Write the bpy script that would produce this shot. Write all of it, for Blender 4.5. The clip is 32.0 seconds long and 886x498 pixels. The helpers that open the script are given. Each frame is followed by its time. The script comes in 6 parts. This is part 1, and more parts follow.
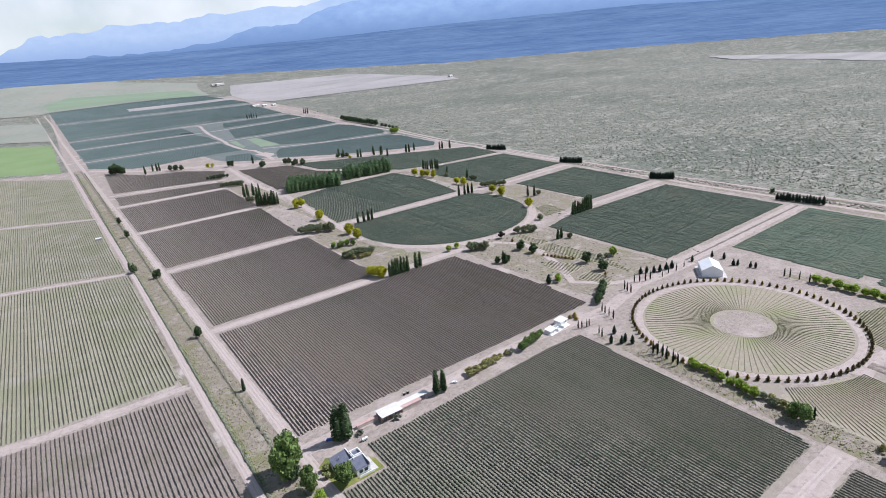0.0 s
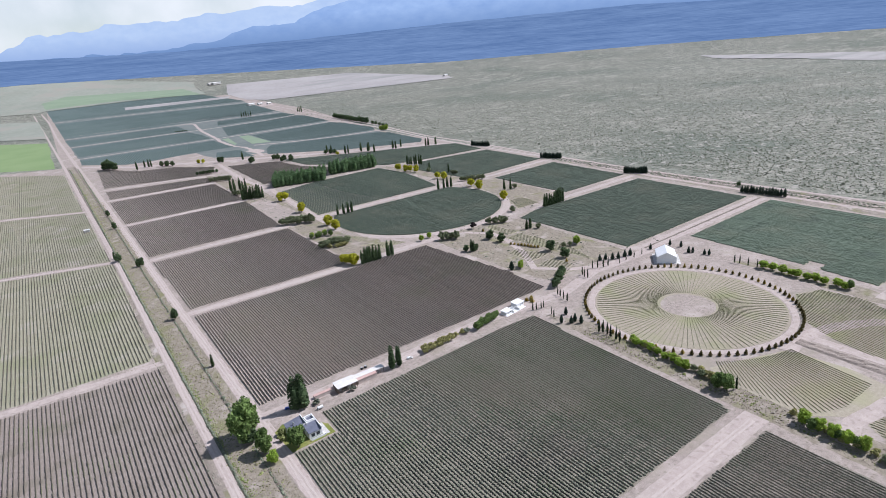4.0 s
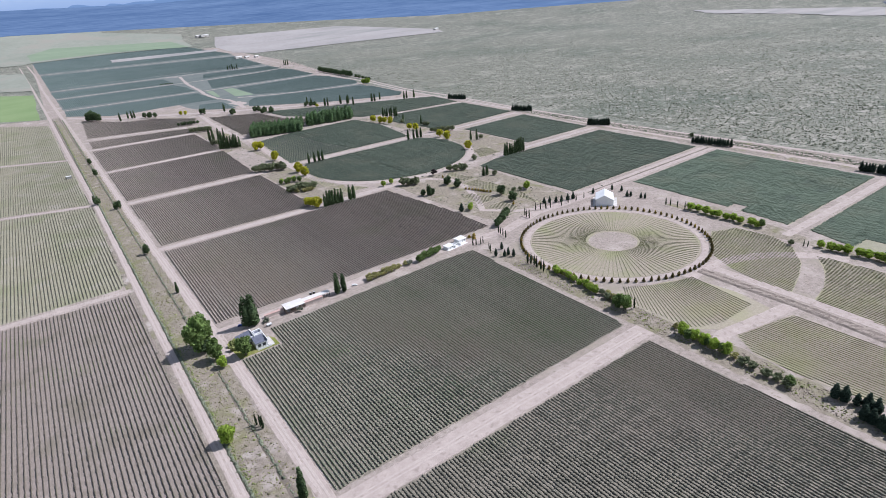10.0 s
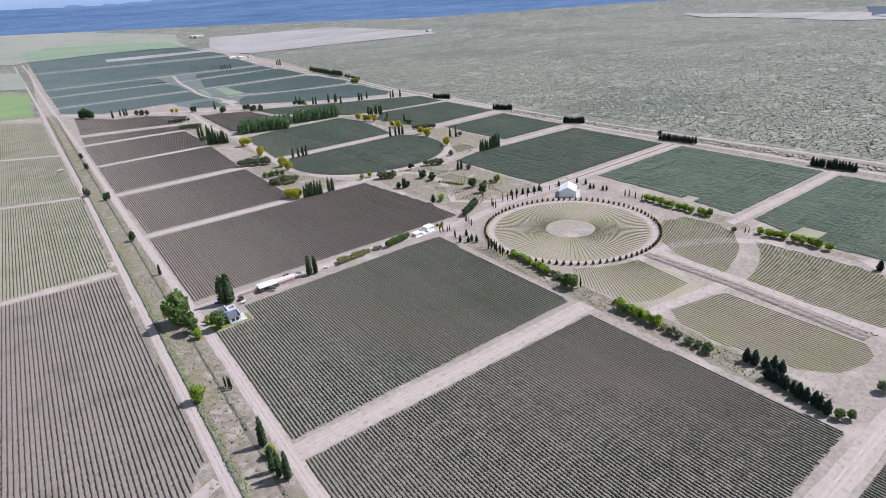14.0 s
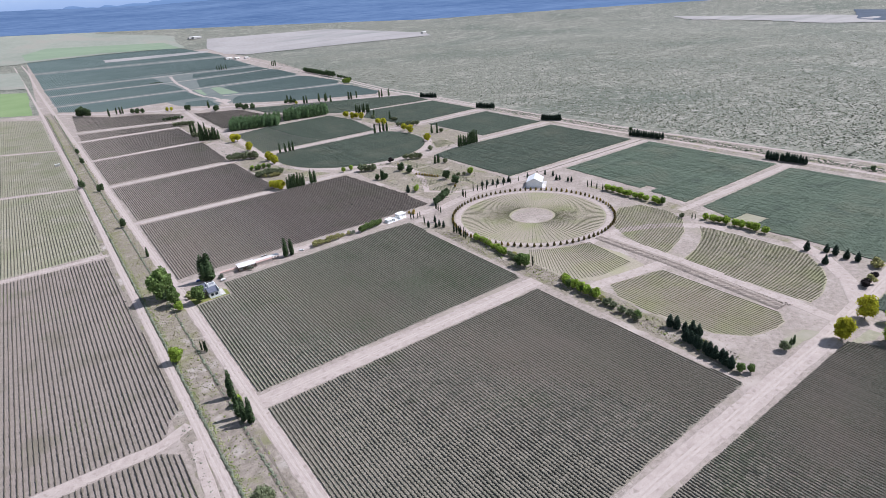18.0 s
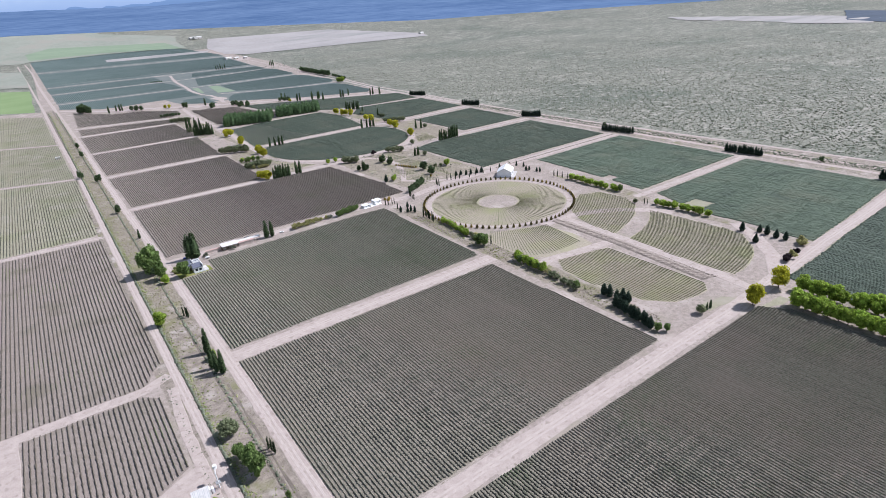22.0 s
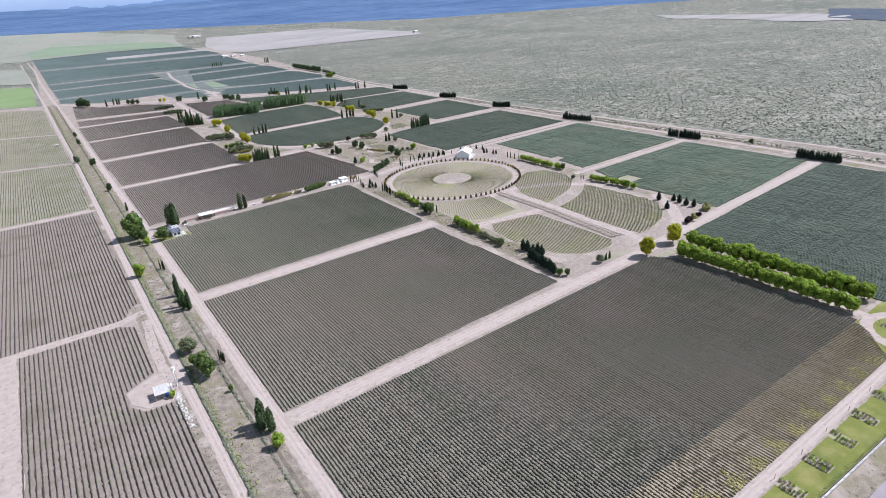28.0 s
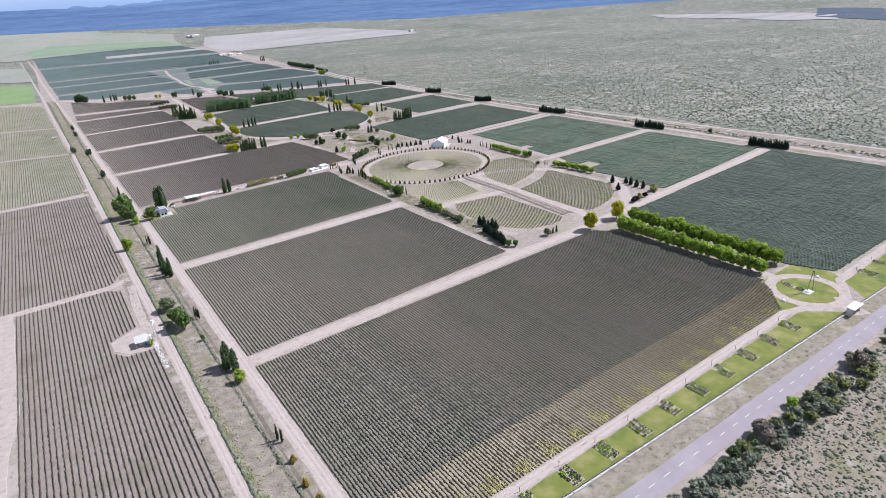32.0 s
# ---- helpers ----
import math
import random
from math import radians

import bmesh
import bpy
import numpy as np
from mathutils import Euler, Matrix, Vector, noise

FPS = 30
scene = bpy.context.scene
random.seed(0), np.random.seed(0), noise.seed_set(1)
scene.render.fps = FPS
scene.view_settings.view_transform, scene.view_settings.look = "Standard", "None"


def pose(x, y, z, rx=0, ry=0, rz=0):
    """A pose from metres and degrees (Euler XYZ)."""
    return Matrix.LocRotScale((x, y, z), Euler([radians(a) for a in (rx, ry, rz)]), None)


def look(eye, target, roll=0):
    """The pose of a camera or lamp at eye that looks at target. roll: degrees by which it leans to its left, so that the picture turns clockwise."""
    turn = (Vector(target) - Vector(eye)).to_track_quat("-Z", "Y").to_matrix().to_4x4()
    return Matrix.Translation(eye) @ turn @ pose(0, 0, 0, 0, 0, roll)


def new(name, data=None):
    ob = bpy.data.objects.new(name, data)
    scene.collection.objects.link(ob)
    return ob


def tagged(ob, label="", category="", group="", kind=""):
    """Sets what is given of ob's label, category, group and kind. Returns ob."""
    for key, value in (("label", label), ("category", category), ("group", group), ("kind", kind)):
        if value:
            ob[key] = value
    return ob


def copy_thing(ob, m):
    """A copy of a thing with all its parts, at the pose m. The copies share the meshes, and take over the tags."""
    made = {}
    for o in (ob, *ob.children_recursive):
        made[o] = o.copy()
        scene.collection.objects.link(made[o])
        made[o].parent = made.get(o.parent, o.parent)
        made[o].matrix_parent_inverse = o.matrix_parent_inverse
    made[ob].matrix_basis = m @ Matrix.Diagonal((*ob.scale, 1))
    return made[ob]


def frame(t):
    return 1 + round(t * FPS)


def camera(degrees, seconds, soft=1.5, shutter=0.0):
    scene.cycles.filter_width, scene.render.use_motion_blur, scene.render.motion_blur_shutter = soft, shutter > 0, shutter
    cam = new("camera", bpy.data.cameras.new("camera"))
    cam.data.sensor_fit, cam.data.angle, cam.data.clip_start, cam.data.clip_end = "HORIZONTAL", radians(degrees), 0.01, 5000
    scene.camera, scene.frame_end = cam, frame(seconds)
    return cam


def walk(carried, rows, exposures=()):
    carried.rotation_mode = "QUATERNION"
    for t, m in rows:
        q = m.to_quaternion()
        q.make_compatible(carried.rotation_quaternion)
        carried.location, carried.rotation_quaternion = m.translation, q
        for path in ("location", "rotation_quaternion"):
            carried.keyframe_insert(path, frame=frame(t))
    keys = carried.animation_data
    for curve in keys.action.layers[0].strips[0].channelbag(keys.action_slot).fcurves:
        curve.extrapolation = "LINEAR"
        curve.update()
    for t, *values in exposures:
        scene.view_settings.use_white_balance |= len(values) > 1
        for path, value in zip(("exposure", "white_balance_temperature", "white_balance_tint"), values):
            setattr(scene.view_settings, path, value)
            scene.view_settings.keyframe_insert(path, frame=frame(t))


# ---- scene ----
import itertools

from mathutils.geometry import delaunay_2d_cdt

# ---------------------------------------------------------------- camera
cam = camera(75.1, 32.0, soft=0.8)
PATH = [
    (0.0, look((-80.48, 80.51, 214.50), (-28.41, 158.93, 180.73), -5.08)),
    (0.5, look((-79.37, 75.74, 213.74), (-27.33, 154.18, 180.01), -5.07)),
    (1.0, look((-78.26, 70.97, 212.99), (-26.24, 149.43, 179.27), -5.08)),
    (1.5, look((-77.08, 66.15, 212.25), (-25.09, 144.65, 178.56), -5.10)),
    (2.0, look((-75.82, 61.26, 211.53), (-23.83, 139.76, 177.84), -5.07)),
    (2.5, look((-74.51, 56.32, 210.84), (-22.51, 134.80, 177.13), -5.04)),
    (3.0, look((-73.20, 51.35, 210.19), (-21.16, 129.78, 176.42), -5.03)),
    (3.5, look((-71.90, 46.36, 209.58), (-19.87, 124.80, 175.81), -5.03)),
    (5.5, look((-67.48, 26.21, 207.41), (-15.38, 104.52, 173.45), -4.98)),
    (6.0, look((-66.60, 21.24, 206.98), (-15.43, 98.57, 169.56), -5.01)),
    (6.5, look((-65.71, 16.24, 206.60), (-15.01, 93.02, 167.42), -5.00)),
    (7.0, look((-64.83, 11.19, 206.24), (-14.11, 87.94, 167.02), -5.00)),
    (7.5, look((-64.01, 6.06, 205.88), (-13.24, 82.77, 166.66), -4.97)),
    (8.0, look((-63.30, 0.88, 205.53), (-12.80, 77.35, 165.48), -4.96)),
    (8.5, look((-62.66, -4.35, 205.15), (-12.27, 71.98, 164.72), -4.94)),
    (9.0, look((-62.10, -9.61, 204.77), (-11.72, 66.73, 164.35), -4.91)),
    (9.5, look((-61.61, -14.90, 204.37), (-11.13, 61.40, 164.02), -4.83)),
    (10.0, look((-61.22, -20.20, 203.97), (-10.74, 56.11, 163.62), -4.76)),
    (11.0, look((-60.69, -30.83, 203.27), (-10.08, 45.42, 162.97), -4.70)),
    (12.0, look((-60.51, -41.47, 202.81), (-9.70, 34.71, 162.62), -4.62)),
    (13.0, look((-60.42, -52.30, 202.47), (-9.46, 23.79, 162.31), -4.47)),
    (14.0, look((-60.29, -63.48, 202.10), (-9.22, 12.57, 162.01), -4.40)),
    (14.5, look((-60.21, -69.18, 201.91), (-9.10, 6.84, 161.81), -4.38)),
    (16.5, look((-60.03, -93.36, 200.76), (-8.82, -17.33, 160.80), -4.30)),
    (17.0, look((-60.18, -99.74, 200.46), (-8.92, -23.70, 160.58), -4.30)),
    (18.0, look((-60.41, -112.68, 199.88), (-9.15, -36.59, 160.09), -4.27)),
    (19.0, look((-60.46, -126.09, 199.23), (-9.30, -49.89, 159.52), -4.23)),
    (20.0, look((-60.47, -139.69, 198.60), (-9.37, -63.45, 158.90), -4.24)),
    (21.0, look((-60.57, -153.38, 198.14), (-9.50, -77.11, 158.47), -4.28)),
    (22.0, look((-60.68, -167.15, 197.56), (-9.67, -90.81, 157.92), -4.24)),
    (23.0, look((-60.66, -180.90, 196.57), (-9.68, -104.53, 156.97), -4.22)),
    (24.0, look((-60.66, -194.79, 195.23), (-9.72, -118.38, 155.66), -4.24)),
    (25.0, look((-60.68, -208.96, 193.83), (-9.84, -132.46, 154.30), -4.26)),
    (25.5, look((-60.69, -216.11, 193.14), (-9.88, -139.59, 153.60), -4.29)),
    (27.5, look((-61.01, -245.50, 190.95), (-10.31, -168.96, 151.31), -4.33)),
    (28.0, look((-61.00, -252.86, 190.09), (-10.32, -176.31, 150.46), -4.31)),
    (29.0, look((-60.99, -267.36, 188.38), (-10.27, -190.84, 148.74), -4.25)),
    (30.0, look((-60.97, -281.49, 186.78), (-10.40, -204.85, 147.17), -4.30)),
    (31.0, look((-60.92, -295.48, 185.43), (-10.42, -218.80, 145.81), -4.31)),
    (32.0, look((-60.83, -309.45, 184.27), (-10.24, -232.81, 144.68), -4.33)),
]
walk(cam, PATH, exposures=[(0.0, 0.17, 6250, 10), (6.0, 0.10, 6250, 10), (13.0, 0.13, 6250, 10), (22.0, 0.21, 6250, 10), (32.0, 0.27, 6250, 10)])

# ---------------------------------------------------------------- light
SUN_AZ = math.atan2(0.95, -0.30)          # from +y towards +x
SUN_EL = radians(49)
world = bpy.data.worlds.new("sky")
scene.world = world
world.use_nodes = True
wn, wl = world.node_tree.nodes, world.node_tree.links
sky = wn.new("ShaderNodeTexSky")
sky.sky_type, sky.sun_disc = "NISHITA", False
sky.sun_elevation, sky.sun_rotation = SUN_EL, SUN_AZ
sky.air_density, sky.dust_density, sky.altitude = 1.1, 0.6, 1100
wn["Background"].inputs["Strength"].default_value = 0.085
coords, cloud, veil, blend, split, low, both = (wn.new(k) for k in ("ShaderNodeTexCoord", "ShaderNodeTexNoise", "ShaderNodeMapRange", "ShaderNodeMix", "ShaderNodeSeparateXYZ", "ShaderNodeMapRange", "ShaderNodeMath"))
# bright cloud along the horizon, thinning out to blue sky overhead
cloud.inputs["Scale"].default_value, cloud.inputs["Detail"].default_value = 4.5, 8.0
veil.inputs["From Min"].default_value, veil.inputs["From Max"].default_value = 0.40, 0.58
veil.inputs["To Min"].default_value, veil.inputs["To Max"].default_value = 0.45, 1.0
low.inputs["From Min"].default_value, low.inputs["From Max"].default_value = 0.12, 0.55
low.inputs["To Min"].default_value, low.inputs["To Max"].default_value = 1.0, 0.12
both.operation = "MULTIPLY"
blend.data_type = "RGBA"
blend.inputs["B"].default_value = (9.3, 9.7, 10.4, 1)
wl.new(coords.outputs["Generated"], cloud.inputs["Vector"])
wl.new(coords.outputs["Generated"], split.inputs[0])
wl.new(split.outputs["Z"], low.inputs["Value"])
wl.new(cloud.outputs["Fac"], veil.inputs["Value"])
wl.new(veil.outputs[0], both.inputs[0])
wl.new(low.outputs[0], both.inputs[1])
wl.new(both.outputs[0], blend.inputs["Factor"])
wl.new(sky.outputs[0], blend.inputs["A"])
wl.new(blend.outputs["Result"], wn["Background"].inputs[0])
sun = new("sun", bpy.data.lights.new("sun", "SUN"))
sun.data.energy, sun.data.angle, sun.data.color = 5.0, radians(0.6), (0.985, 0.955, 0.985)
sun.matrix_world = look((math.sin(SUN_AZ) * 300, math.cos(SUN_AZ) * 300, 300 * math.tan(SUN_EL)), (0, 0, 0))


# ---------------------------------------------------------------- materials
def mat(name, dark, light, scale=0.4, fine=4.0, rough=0.9, bump=0.0, mid=None, island=0.0, per_object=0.0, metal=0.0, spread=(0.35, 0.68), stain=None, spec=0.25, thin=0.0, stretch=None):
    """Two scales of noise between two or three colours, in metres; island/per_object vary the value of loose pieces/objects."""
    m = bpy.data.materials.new(name)
    m.use_nodes = True
    n, l = m.node_tree.nodes, m.node_tree.links
    b = n["Principled BSDF"]
    b.inputs["Roughness"].default_value, b.inputs["Metallic"].default_value = rough, metal
    b.inputs["Specular IOR Level"].default_value = spec
    geo = n.new("ShaderNodeNewGeometry")
    big, small = n.new("ShaderNodeTexNoise"), n.new("ShaderNodeTexNoise")
    place = geo.outputs["Position"]
    if stretch:
        mapping = n.new("ShaderNodeMapping")
        mapping.inputs["Scale"].default_value = stretch
        l.new(place, mapping.inputs["Vector"])
        place = mapping.outputs[0]
    for t, s, d in ((big, scale, 5.0), (small, fine, 3.0)):
        t.inputs["Scale"].default_value, t.inputs["Detail"].default_value = s, d
        t.inputs["Roughness"].default_value = 0.62
        l.new(place, t.inputs["Vector"])
    mix = n.new("ShaderNodeMath")
    mix.operation = "MULTIPLY_ADD"
    mix.inputs[1].default_value = 0.55
    half = n.new("ShaderNodeMath")
    half.operation = "MULTIPLY"
    half.inputs[1].default_value = 0.45
    l.new(small.outputs["Fac"], half.inputs[0])
    l.new(big.outputs["Fac"], mix.inputs[0])
    l.new(half.outputs[0], mix.inputs[2])
    ramp = n.new("ShaderNodeValToRGB")
    e = ramp.color_ramp.elements
    e[0].position, e[1].position = spread
    e[0].color, e[1].color = (*dark, 1), (*light, 1)
    if mid:
        x = e.new(sum(spread) / 2)
        x.color = (*mid, 1)
    l.new(mix.outputs[0], ramp.inputs[0])
    out = ramp.outputs[0]
    for colour, size, low, high, *axes in ([stain] if isinstance(stain, tuple) else stain or []):
        third = n.new("ShaderNodeTexNoise")
        third.inputs["Scale"].default_value, third.inputs["Detail"].default_value = size, 6.0
        spot = geo.outputs["Position"]
        if axes:
            turn = n.new("ShaderNodeMapping")
            turn.inputs["Rotation"].default_value, turn.inputs["Scale"].default_value = (0, 0, radians(35)), axes[0]
            l.new(spot, turn.inputs["Vector"])
            spot = turn.outputs[0]
        l.new(spot, third.inputs["Vector"])
        mask = n.new("ShaderNodeMapRange")
        mask.inputs["From Min"].default_value, mask.inputs["From Max"].default_value = low, high
        l.new(third.outputs["Fac"], mask.inputs["Value"])
        over = n.new("ShaderNodeMix")
        over.data_type = "RGBA"
        over.inputs["B"].default_value = (*colour, 1)
        l.new(mask.outputs[0], over.inputs["Factor"])
        l.new(out, over.inputs["A"])
        out = over.outputs["Result"]
    for amount, source in ((island, geo.outputs["Random Per Island"]), (per_object, None)):
        if amount:
            if source is None:
                source = n.new("ShaderNodeObjectInfo").outputs["Random"]
            r = n.new("ShaderNodeMapRange")
            r.inputs["To Min"].default_value, r.inputs["To Max"].default_value = 1 - amount, 1 + amount
            l.new(source, r.inputs["Value"])
            hsv = n.new("ShaderNodeHueSaturation")
            l.new(r.outputs[0], hsv.inputs["Value"])
            l.new(out, hsv.inputs["Color"])
            out = hsv.outputs[0]
    l.new(out, b.inputs["Base Color"])
    if bump:
        bn = n.new("ShaderNodeBump")
        bn.inputs["Strength"].default_value, bn.inputs["Distance"].default_value = min(1.0, bump), 0.3
        l.new(mix.outputs[0], bn.inputs["Height"])
        l.new(bn.outputs[0], b.inputs["Normal"])
    if thin:
        # leaves let part of the light through
        tr, mx = n.new("ShaderNodeBsdfTranslucent"), n.new("ShaderNodeMixShader")
        l.new(out, tr.inputs["Color"])
        mx.inputs[0].default_value = thin
        l.new(b.outputs[0], mx.inputs[1])
        l.new(tr.outputs[0], mx.inputs[2])
        l.new(mx.outputs[0], n["Material Output"].inputs["Surface"])
    return m


def leafmat(name, dark, light, island=0.35, thin=0.3):
    m = mat(name, dark, light, 0.25, 2.2, 0.75, island=island, per_object=0.12, thin=thin)
    b = m.node_tree.nodes["Principled BSDF"]
    b.inputs["Transmission Weight"].default_value = 0.0
    b.inputs["Subsurface Weight"].default_value = 0.0
    return m


M_DESERT = mat("desert_soil", (0.121, 0.126, 0.100), (0.300, 0.287, 0.240), 0.05, 0.5, mid=(0.204, 0.202, 0.164), bump=0.7, spread=(0.40, 0.62), stain=[((0.131, 0.144, 0.114), 0.0025, 0.48, 0.66), ((0.308, 0.293, 0.249), 0.012, 0.56, 0.70, (0.7, 1.2, 1.0)), ((0.326, 0.309, 0.269), 0.06, 0.56, 0.66), ((0.078, 0.091, 0.066), 0.16, 0.545, 0.60), ((0.330, 0.314, 0.269), 0.3, 0.60, 0.66)])
M_DIRT = mat("bare_dirt", (0.235, 0.195, 0.172), (0.405, 0.345, 0.31), 0.3, 1.8, bump=0.5, spread=(0.38, 0.63), stain=[((0.43, 0.367, 0.333), 0.04, 0.52, 0.7), ((0.22, 0.19, 0.15), 0.5, 0.58, 0.68), ((0.29, 0.255, 0.205), 0.03, 0.55, 0.72)])
M_TRACK = mat("dirt_track", (0.349, 0.290, 0.263), (0.488, 0.413, 0.380), 0.2, 1.8, bump=0.3, stain=((0.308, 0.257, 0.231), 0.3, 0.56, 0.68))
M_RUT = mat("worn_wheel_track", (0.389, 0.326, 0.299), (0.518, 0.444, 0.410), 0.3, 2.0, bump=0.2)
M_VERGE = mat("dry_verge", (0.16, 0.135, 0.112), (0.38, 0.325, 0.285), 0.25, 1.6, mid=(0.265, 0.225, 0.19), bump=0.6, spread=(0.38, 0.64), stain=[((0.19, 0.185, 0.09), 0.05, 0.55, 0.72), ((0.42, 0.37, 0.335), 0.06, 0.58, 0.70), ((0.11, 0.10, 0.07), 0.5, 0.60, 0.68)])
M_SOIL = mat("vineyard_soil", (0.24, 0.20, 0.17), (0.42, 0.36, 0.312), 0.6, 2.6, bump=0.5, spread=(0.38, 0.64))
M_SOIL_PALE = mat("pale_vineyard_soil", (0.202, 0.167, 0.146), (0.329, 0.280, 0.252), 0.35, 2.2, bump=0.5, stain=((0.188, 0.164, 0.130), 0.04, 0.52, 0.72))
M_SOIL_GREEN = mat("grassy_vineyard_soil", (0.235, 0.222, 0.155), (0.365, 0.342, 0.262), 0.25, 1.8, bump=0.5, stain=[((0.248, 0.25, 0.16), 0.02, 0.48, 0.68), ((0.35, 0.31, 0.265), 0.03, 0.56, 0.72)])
M_SOIL_FAN = mat("dry_grass_soil", (0.275, 0.242, 0.182), (0.42, 0.372, 0.295), 0.5, 2.4, bump=0.5, stain=[((0.32, 0.312, 0.185), 0.035, 0.48, 0.72)])
M_SOIL_YEL = mat("weedy_yellow_soil", (0.257, 0.216, 0.165), (0.399, 0.343, 0.275), 0.3, 1.8, bump=0.5)
M_FLOWER = leafmat("yellow_flowering_weeds", (0.36, 0.32, 0.11), (0.60, 0.55, 0.26))
M_STRAW = leafmat("straw_green_leaves", (0.24, 0.235, 0.09), (0.46, 0.43, 0.19))
M_SOIL_DIM = mat("weedy_vineyard_soil", (0.162, 0.144, 0.112), (0.303, 0.266, 0.223), 0.6, 2.6, bump=0.5, spread=(0.38, 0.64))
M_SHOULDER = mat("dry_grass_shoulder", (0.180, 0.155, 0.115), (0.333, 0.286, 0.236), 0.3, 1.8, mid=(0.257, 0.221, 0.176), bump=0.6, spread=(0.38, 0.64), stain=[((0.203, 0.194, 0.104), 0.05, 0.54, 0.70), ((0.360, 0.310, 0.275), 0.07, 0.56, 0.68), ((0.108, 0.099, 0.068), 0.45, 0.60, 0.68)])
M_BANK = mat("brown_earth_bank", (0.20, 0.165, 0.142), (0.37, 0.312, 0.272), 0.4, 2.0, bump=0.7)
M_LAWN = mat("lawn", (0.125, 0.145, 0.032), (0.225, 0.24, 0.065), 0.12, 2.0, bump=0.4, stain=[((0.27, 0.25, 0.10), 0.08, 0.5, 0.70), ((0.09, 0.13, 0.03), 0.05, 0.56, 0.7)])
M_CROP = mat("green_crop", (0.17, 0.245, 0.105), (0.225, 0.295, 0.14), 0.01, 0.3)
# next three: haze of distance is blended into the field colours, greyer and bluer
M_CROP_HAZE = mat("hazed_green_pasture", (0.185, 0.245, 0.165), (0.24, 0.295, 0.205), 0.01, 0.03, stretch=(0.3, 1.5, 1.0))
M_PASTURE = mat("hazed_pale_pasture", (0.225, 0.24, 0.198), (0.30, 0.308, 0.262), 0.004, 0.05, stain=((0.29, 0.275, 0.235), 0.006, 0.5, 0.66))
M_PLOUGH = mat("hazed_ploughed_field", (0.30, 0.28, 0.27), (0.395, 0.368, 0.355), 0.004, 0.06, stain=((0.265, 0.262, 0.25), 0.006, 0.5, 0.7, (0.4, 1.6, 1.0)))
M_ASPHALT = mat("asphalt", (0.26, 0.225, 0.25), (0.365, 0.325, 0.35), 0.08, 2.0, rough=0.85, bump=0.1, stain=((0.30, 0.265, 0.28), 0.03, 0.5, 0.7, (0.2, 2.0, 1.0)))
M_WHITE = mat("white_paint", (0.66, 0.66, 0.66), (0.82, 0.82, 0.82), 0.3, 3.0, rough=0.6)
M_TENT = mat("white_membrane", (0.72, 0.73, 0.75), (0.86, 0.86, 0.87), 0.2, 2.0, rough=0.45)
M_SLATE = mat("slate_roof", (0.10, 0.11, 0.15), (0.17, 0.18, 0.23), 0.5, 5.0, rough=0.6)
M_GLASS = mat("dark_glass", (0.02, 0.025, 0.03), (0.04, 0.05, 0.06), 0.3, 1.0, rough=0.1, spec=0.6)
M_ROOF = mat("pale_sheet_roof", (0.55, 0.53, 0.52), (0.74, 0.72, 0.70), 0.3, 3.0, rough=0.5)
M_STONE = mat("stone_wall", (0.38, 0.36, 0.35), (0.62, 0.60, 0.58), 0.3, 2.5, bump=0.6)
M_WOOD = mat("weathered_wood", (0.14, 0.11, 0.09), (0.26, 0.21, 0.17), 0.5, 5.0)
M_BARK = mat("bark", (0.10, 0.08, 0.06), (0.20, 0.16, 0.13), 0.8, 6.0, bump=0.5)
M_METAL = mat("grey_metal", (0.40, 0.41, 0.42), (0.60, 0.61, 0.62), 0.5, 4.0, rough=0.4, metal=0.6)
M_BLACK = mat("black_rubber", (0.02, 0.02, 0.02), (0.04, 0.04, 0.04), 1.0, 5.0)
M_BLUE = mat("blue_plastic", (0.05, 0.10, 0.40), (0.08, 0.15, 0.50), 1.0, 5.0, rough=0.4)
M_VINE_S = mat("shaded_green_vine_foliage", (0.081, 0.106, 0.082), (0.132, 0.158, 0.125), 0.6, 2.5, per_object=0.08, bump=0.4, spread=(0.38, 0.62), thin=0.15, stretch=(1.0, 0.35, 1.0), stain=((0.136, 0.163, 0.129), 0.02, 0.50, 0.70))
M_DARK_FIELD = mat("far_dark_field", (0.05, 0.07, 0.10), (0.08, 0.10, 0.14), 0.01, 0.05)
M_TUFT = leafmat("dry_grass_tufts", (0.14, 0.13, 0.075), (0.31, 0.28, 0.175))
M_SAGE = leafmat("sage_leaves", (0.14, 0.158, 0.118), (0.30, 0.32, 0.245))
M_PINK = mat("reddish_paving", (0.42, 0.27, 0.24), (0.58, 0.42, 0.38), 0.2, 2.0)
M_VINE = mat("vine_foliage", (0.086, 0.083, 0.062), (0.259, 0.246, 0.200), 1.3, 3.2, per_object=0.10, bump=1.0, spread=(0.41, 0.59), thin=0.15, stain=[((0.212, 0.188, 0.156), 0.014, 0.52, 0.68), ((0.121, 0.138, 0.086), 0.02, 0.56, 0.74)])
M_VINE_E = mat("green_vine_foliage", (0.101, 0.134, 0.096), (0.152, 0.191, 0.141), 0.6, 2.5, per_object=0.08, bump=0.4, spread=(0.38, 0.62), thin=0.15, stretch=(1.0, 0.35, 1.0), stain=[((0.154, 0.176, 0.128), 0.02, 0.50, 0.70), ((0.090, 0.117, 0.090), 0.035, 0.54, 0.72)])
M_VINE_D = mat("dark_vine_foliage", (0.068, 0.089, 0.067), (0.116, 0.139, 0.104), 0.5, 2.5, per_object=0.06, bump=0.3, spread=(0.36, 0.66), thin=0.15, stretch=(1.0, 0.25, 1.0), stain=((0.121, 0.131, 0.098), 0.02, 0.50, 0.72))
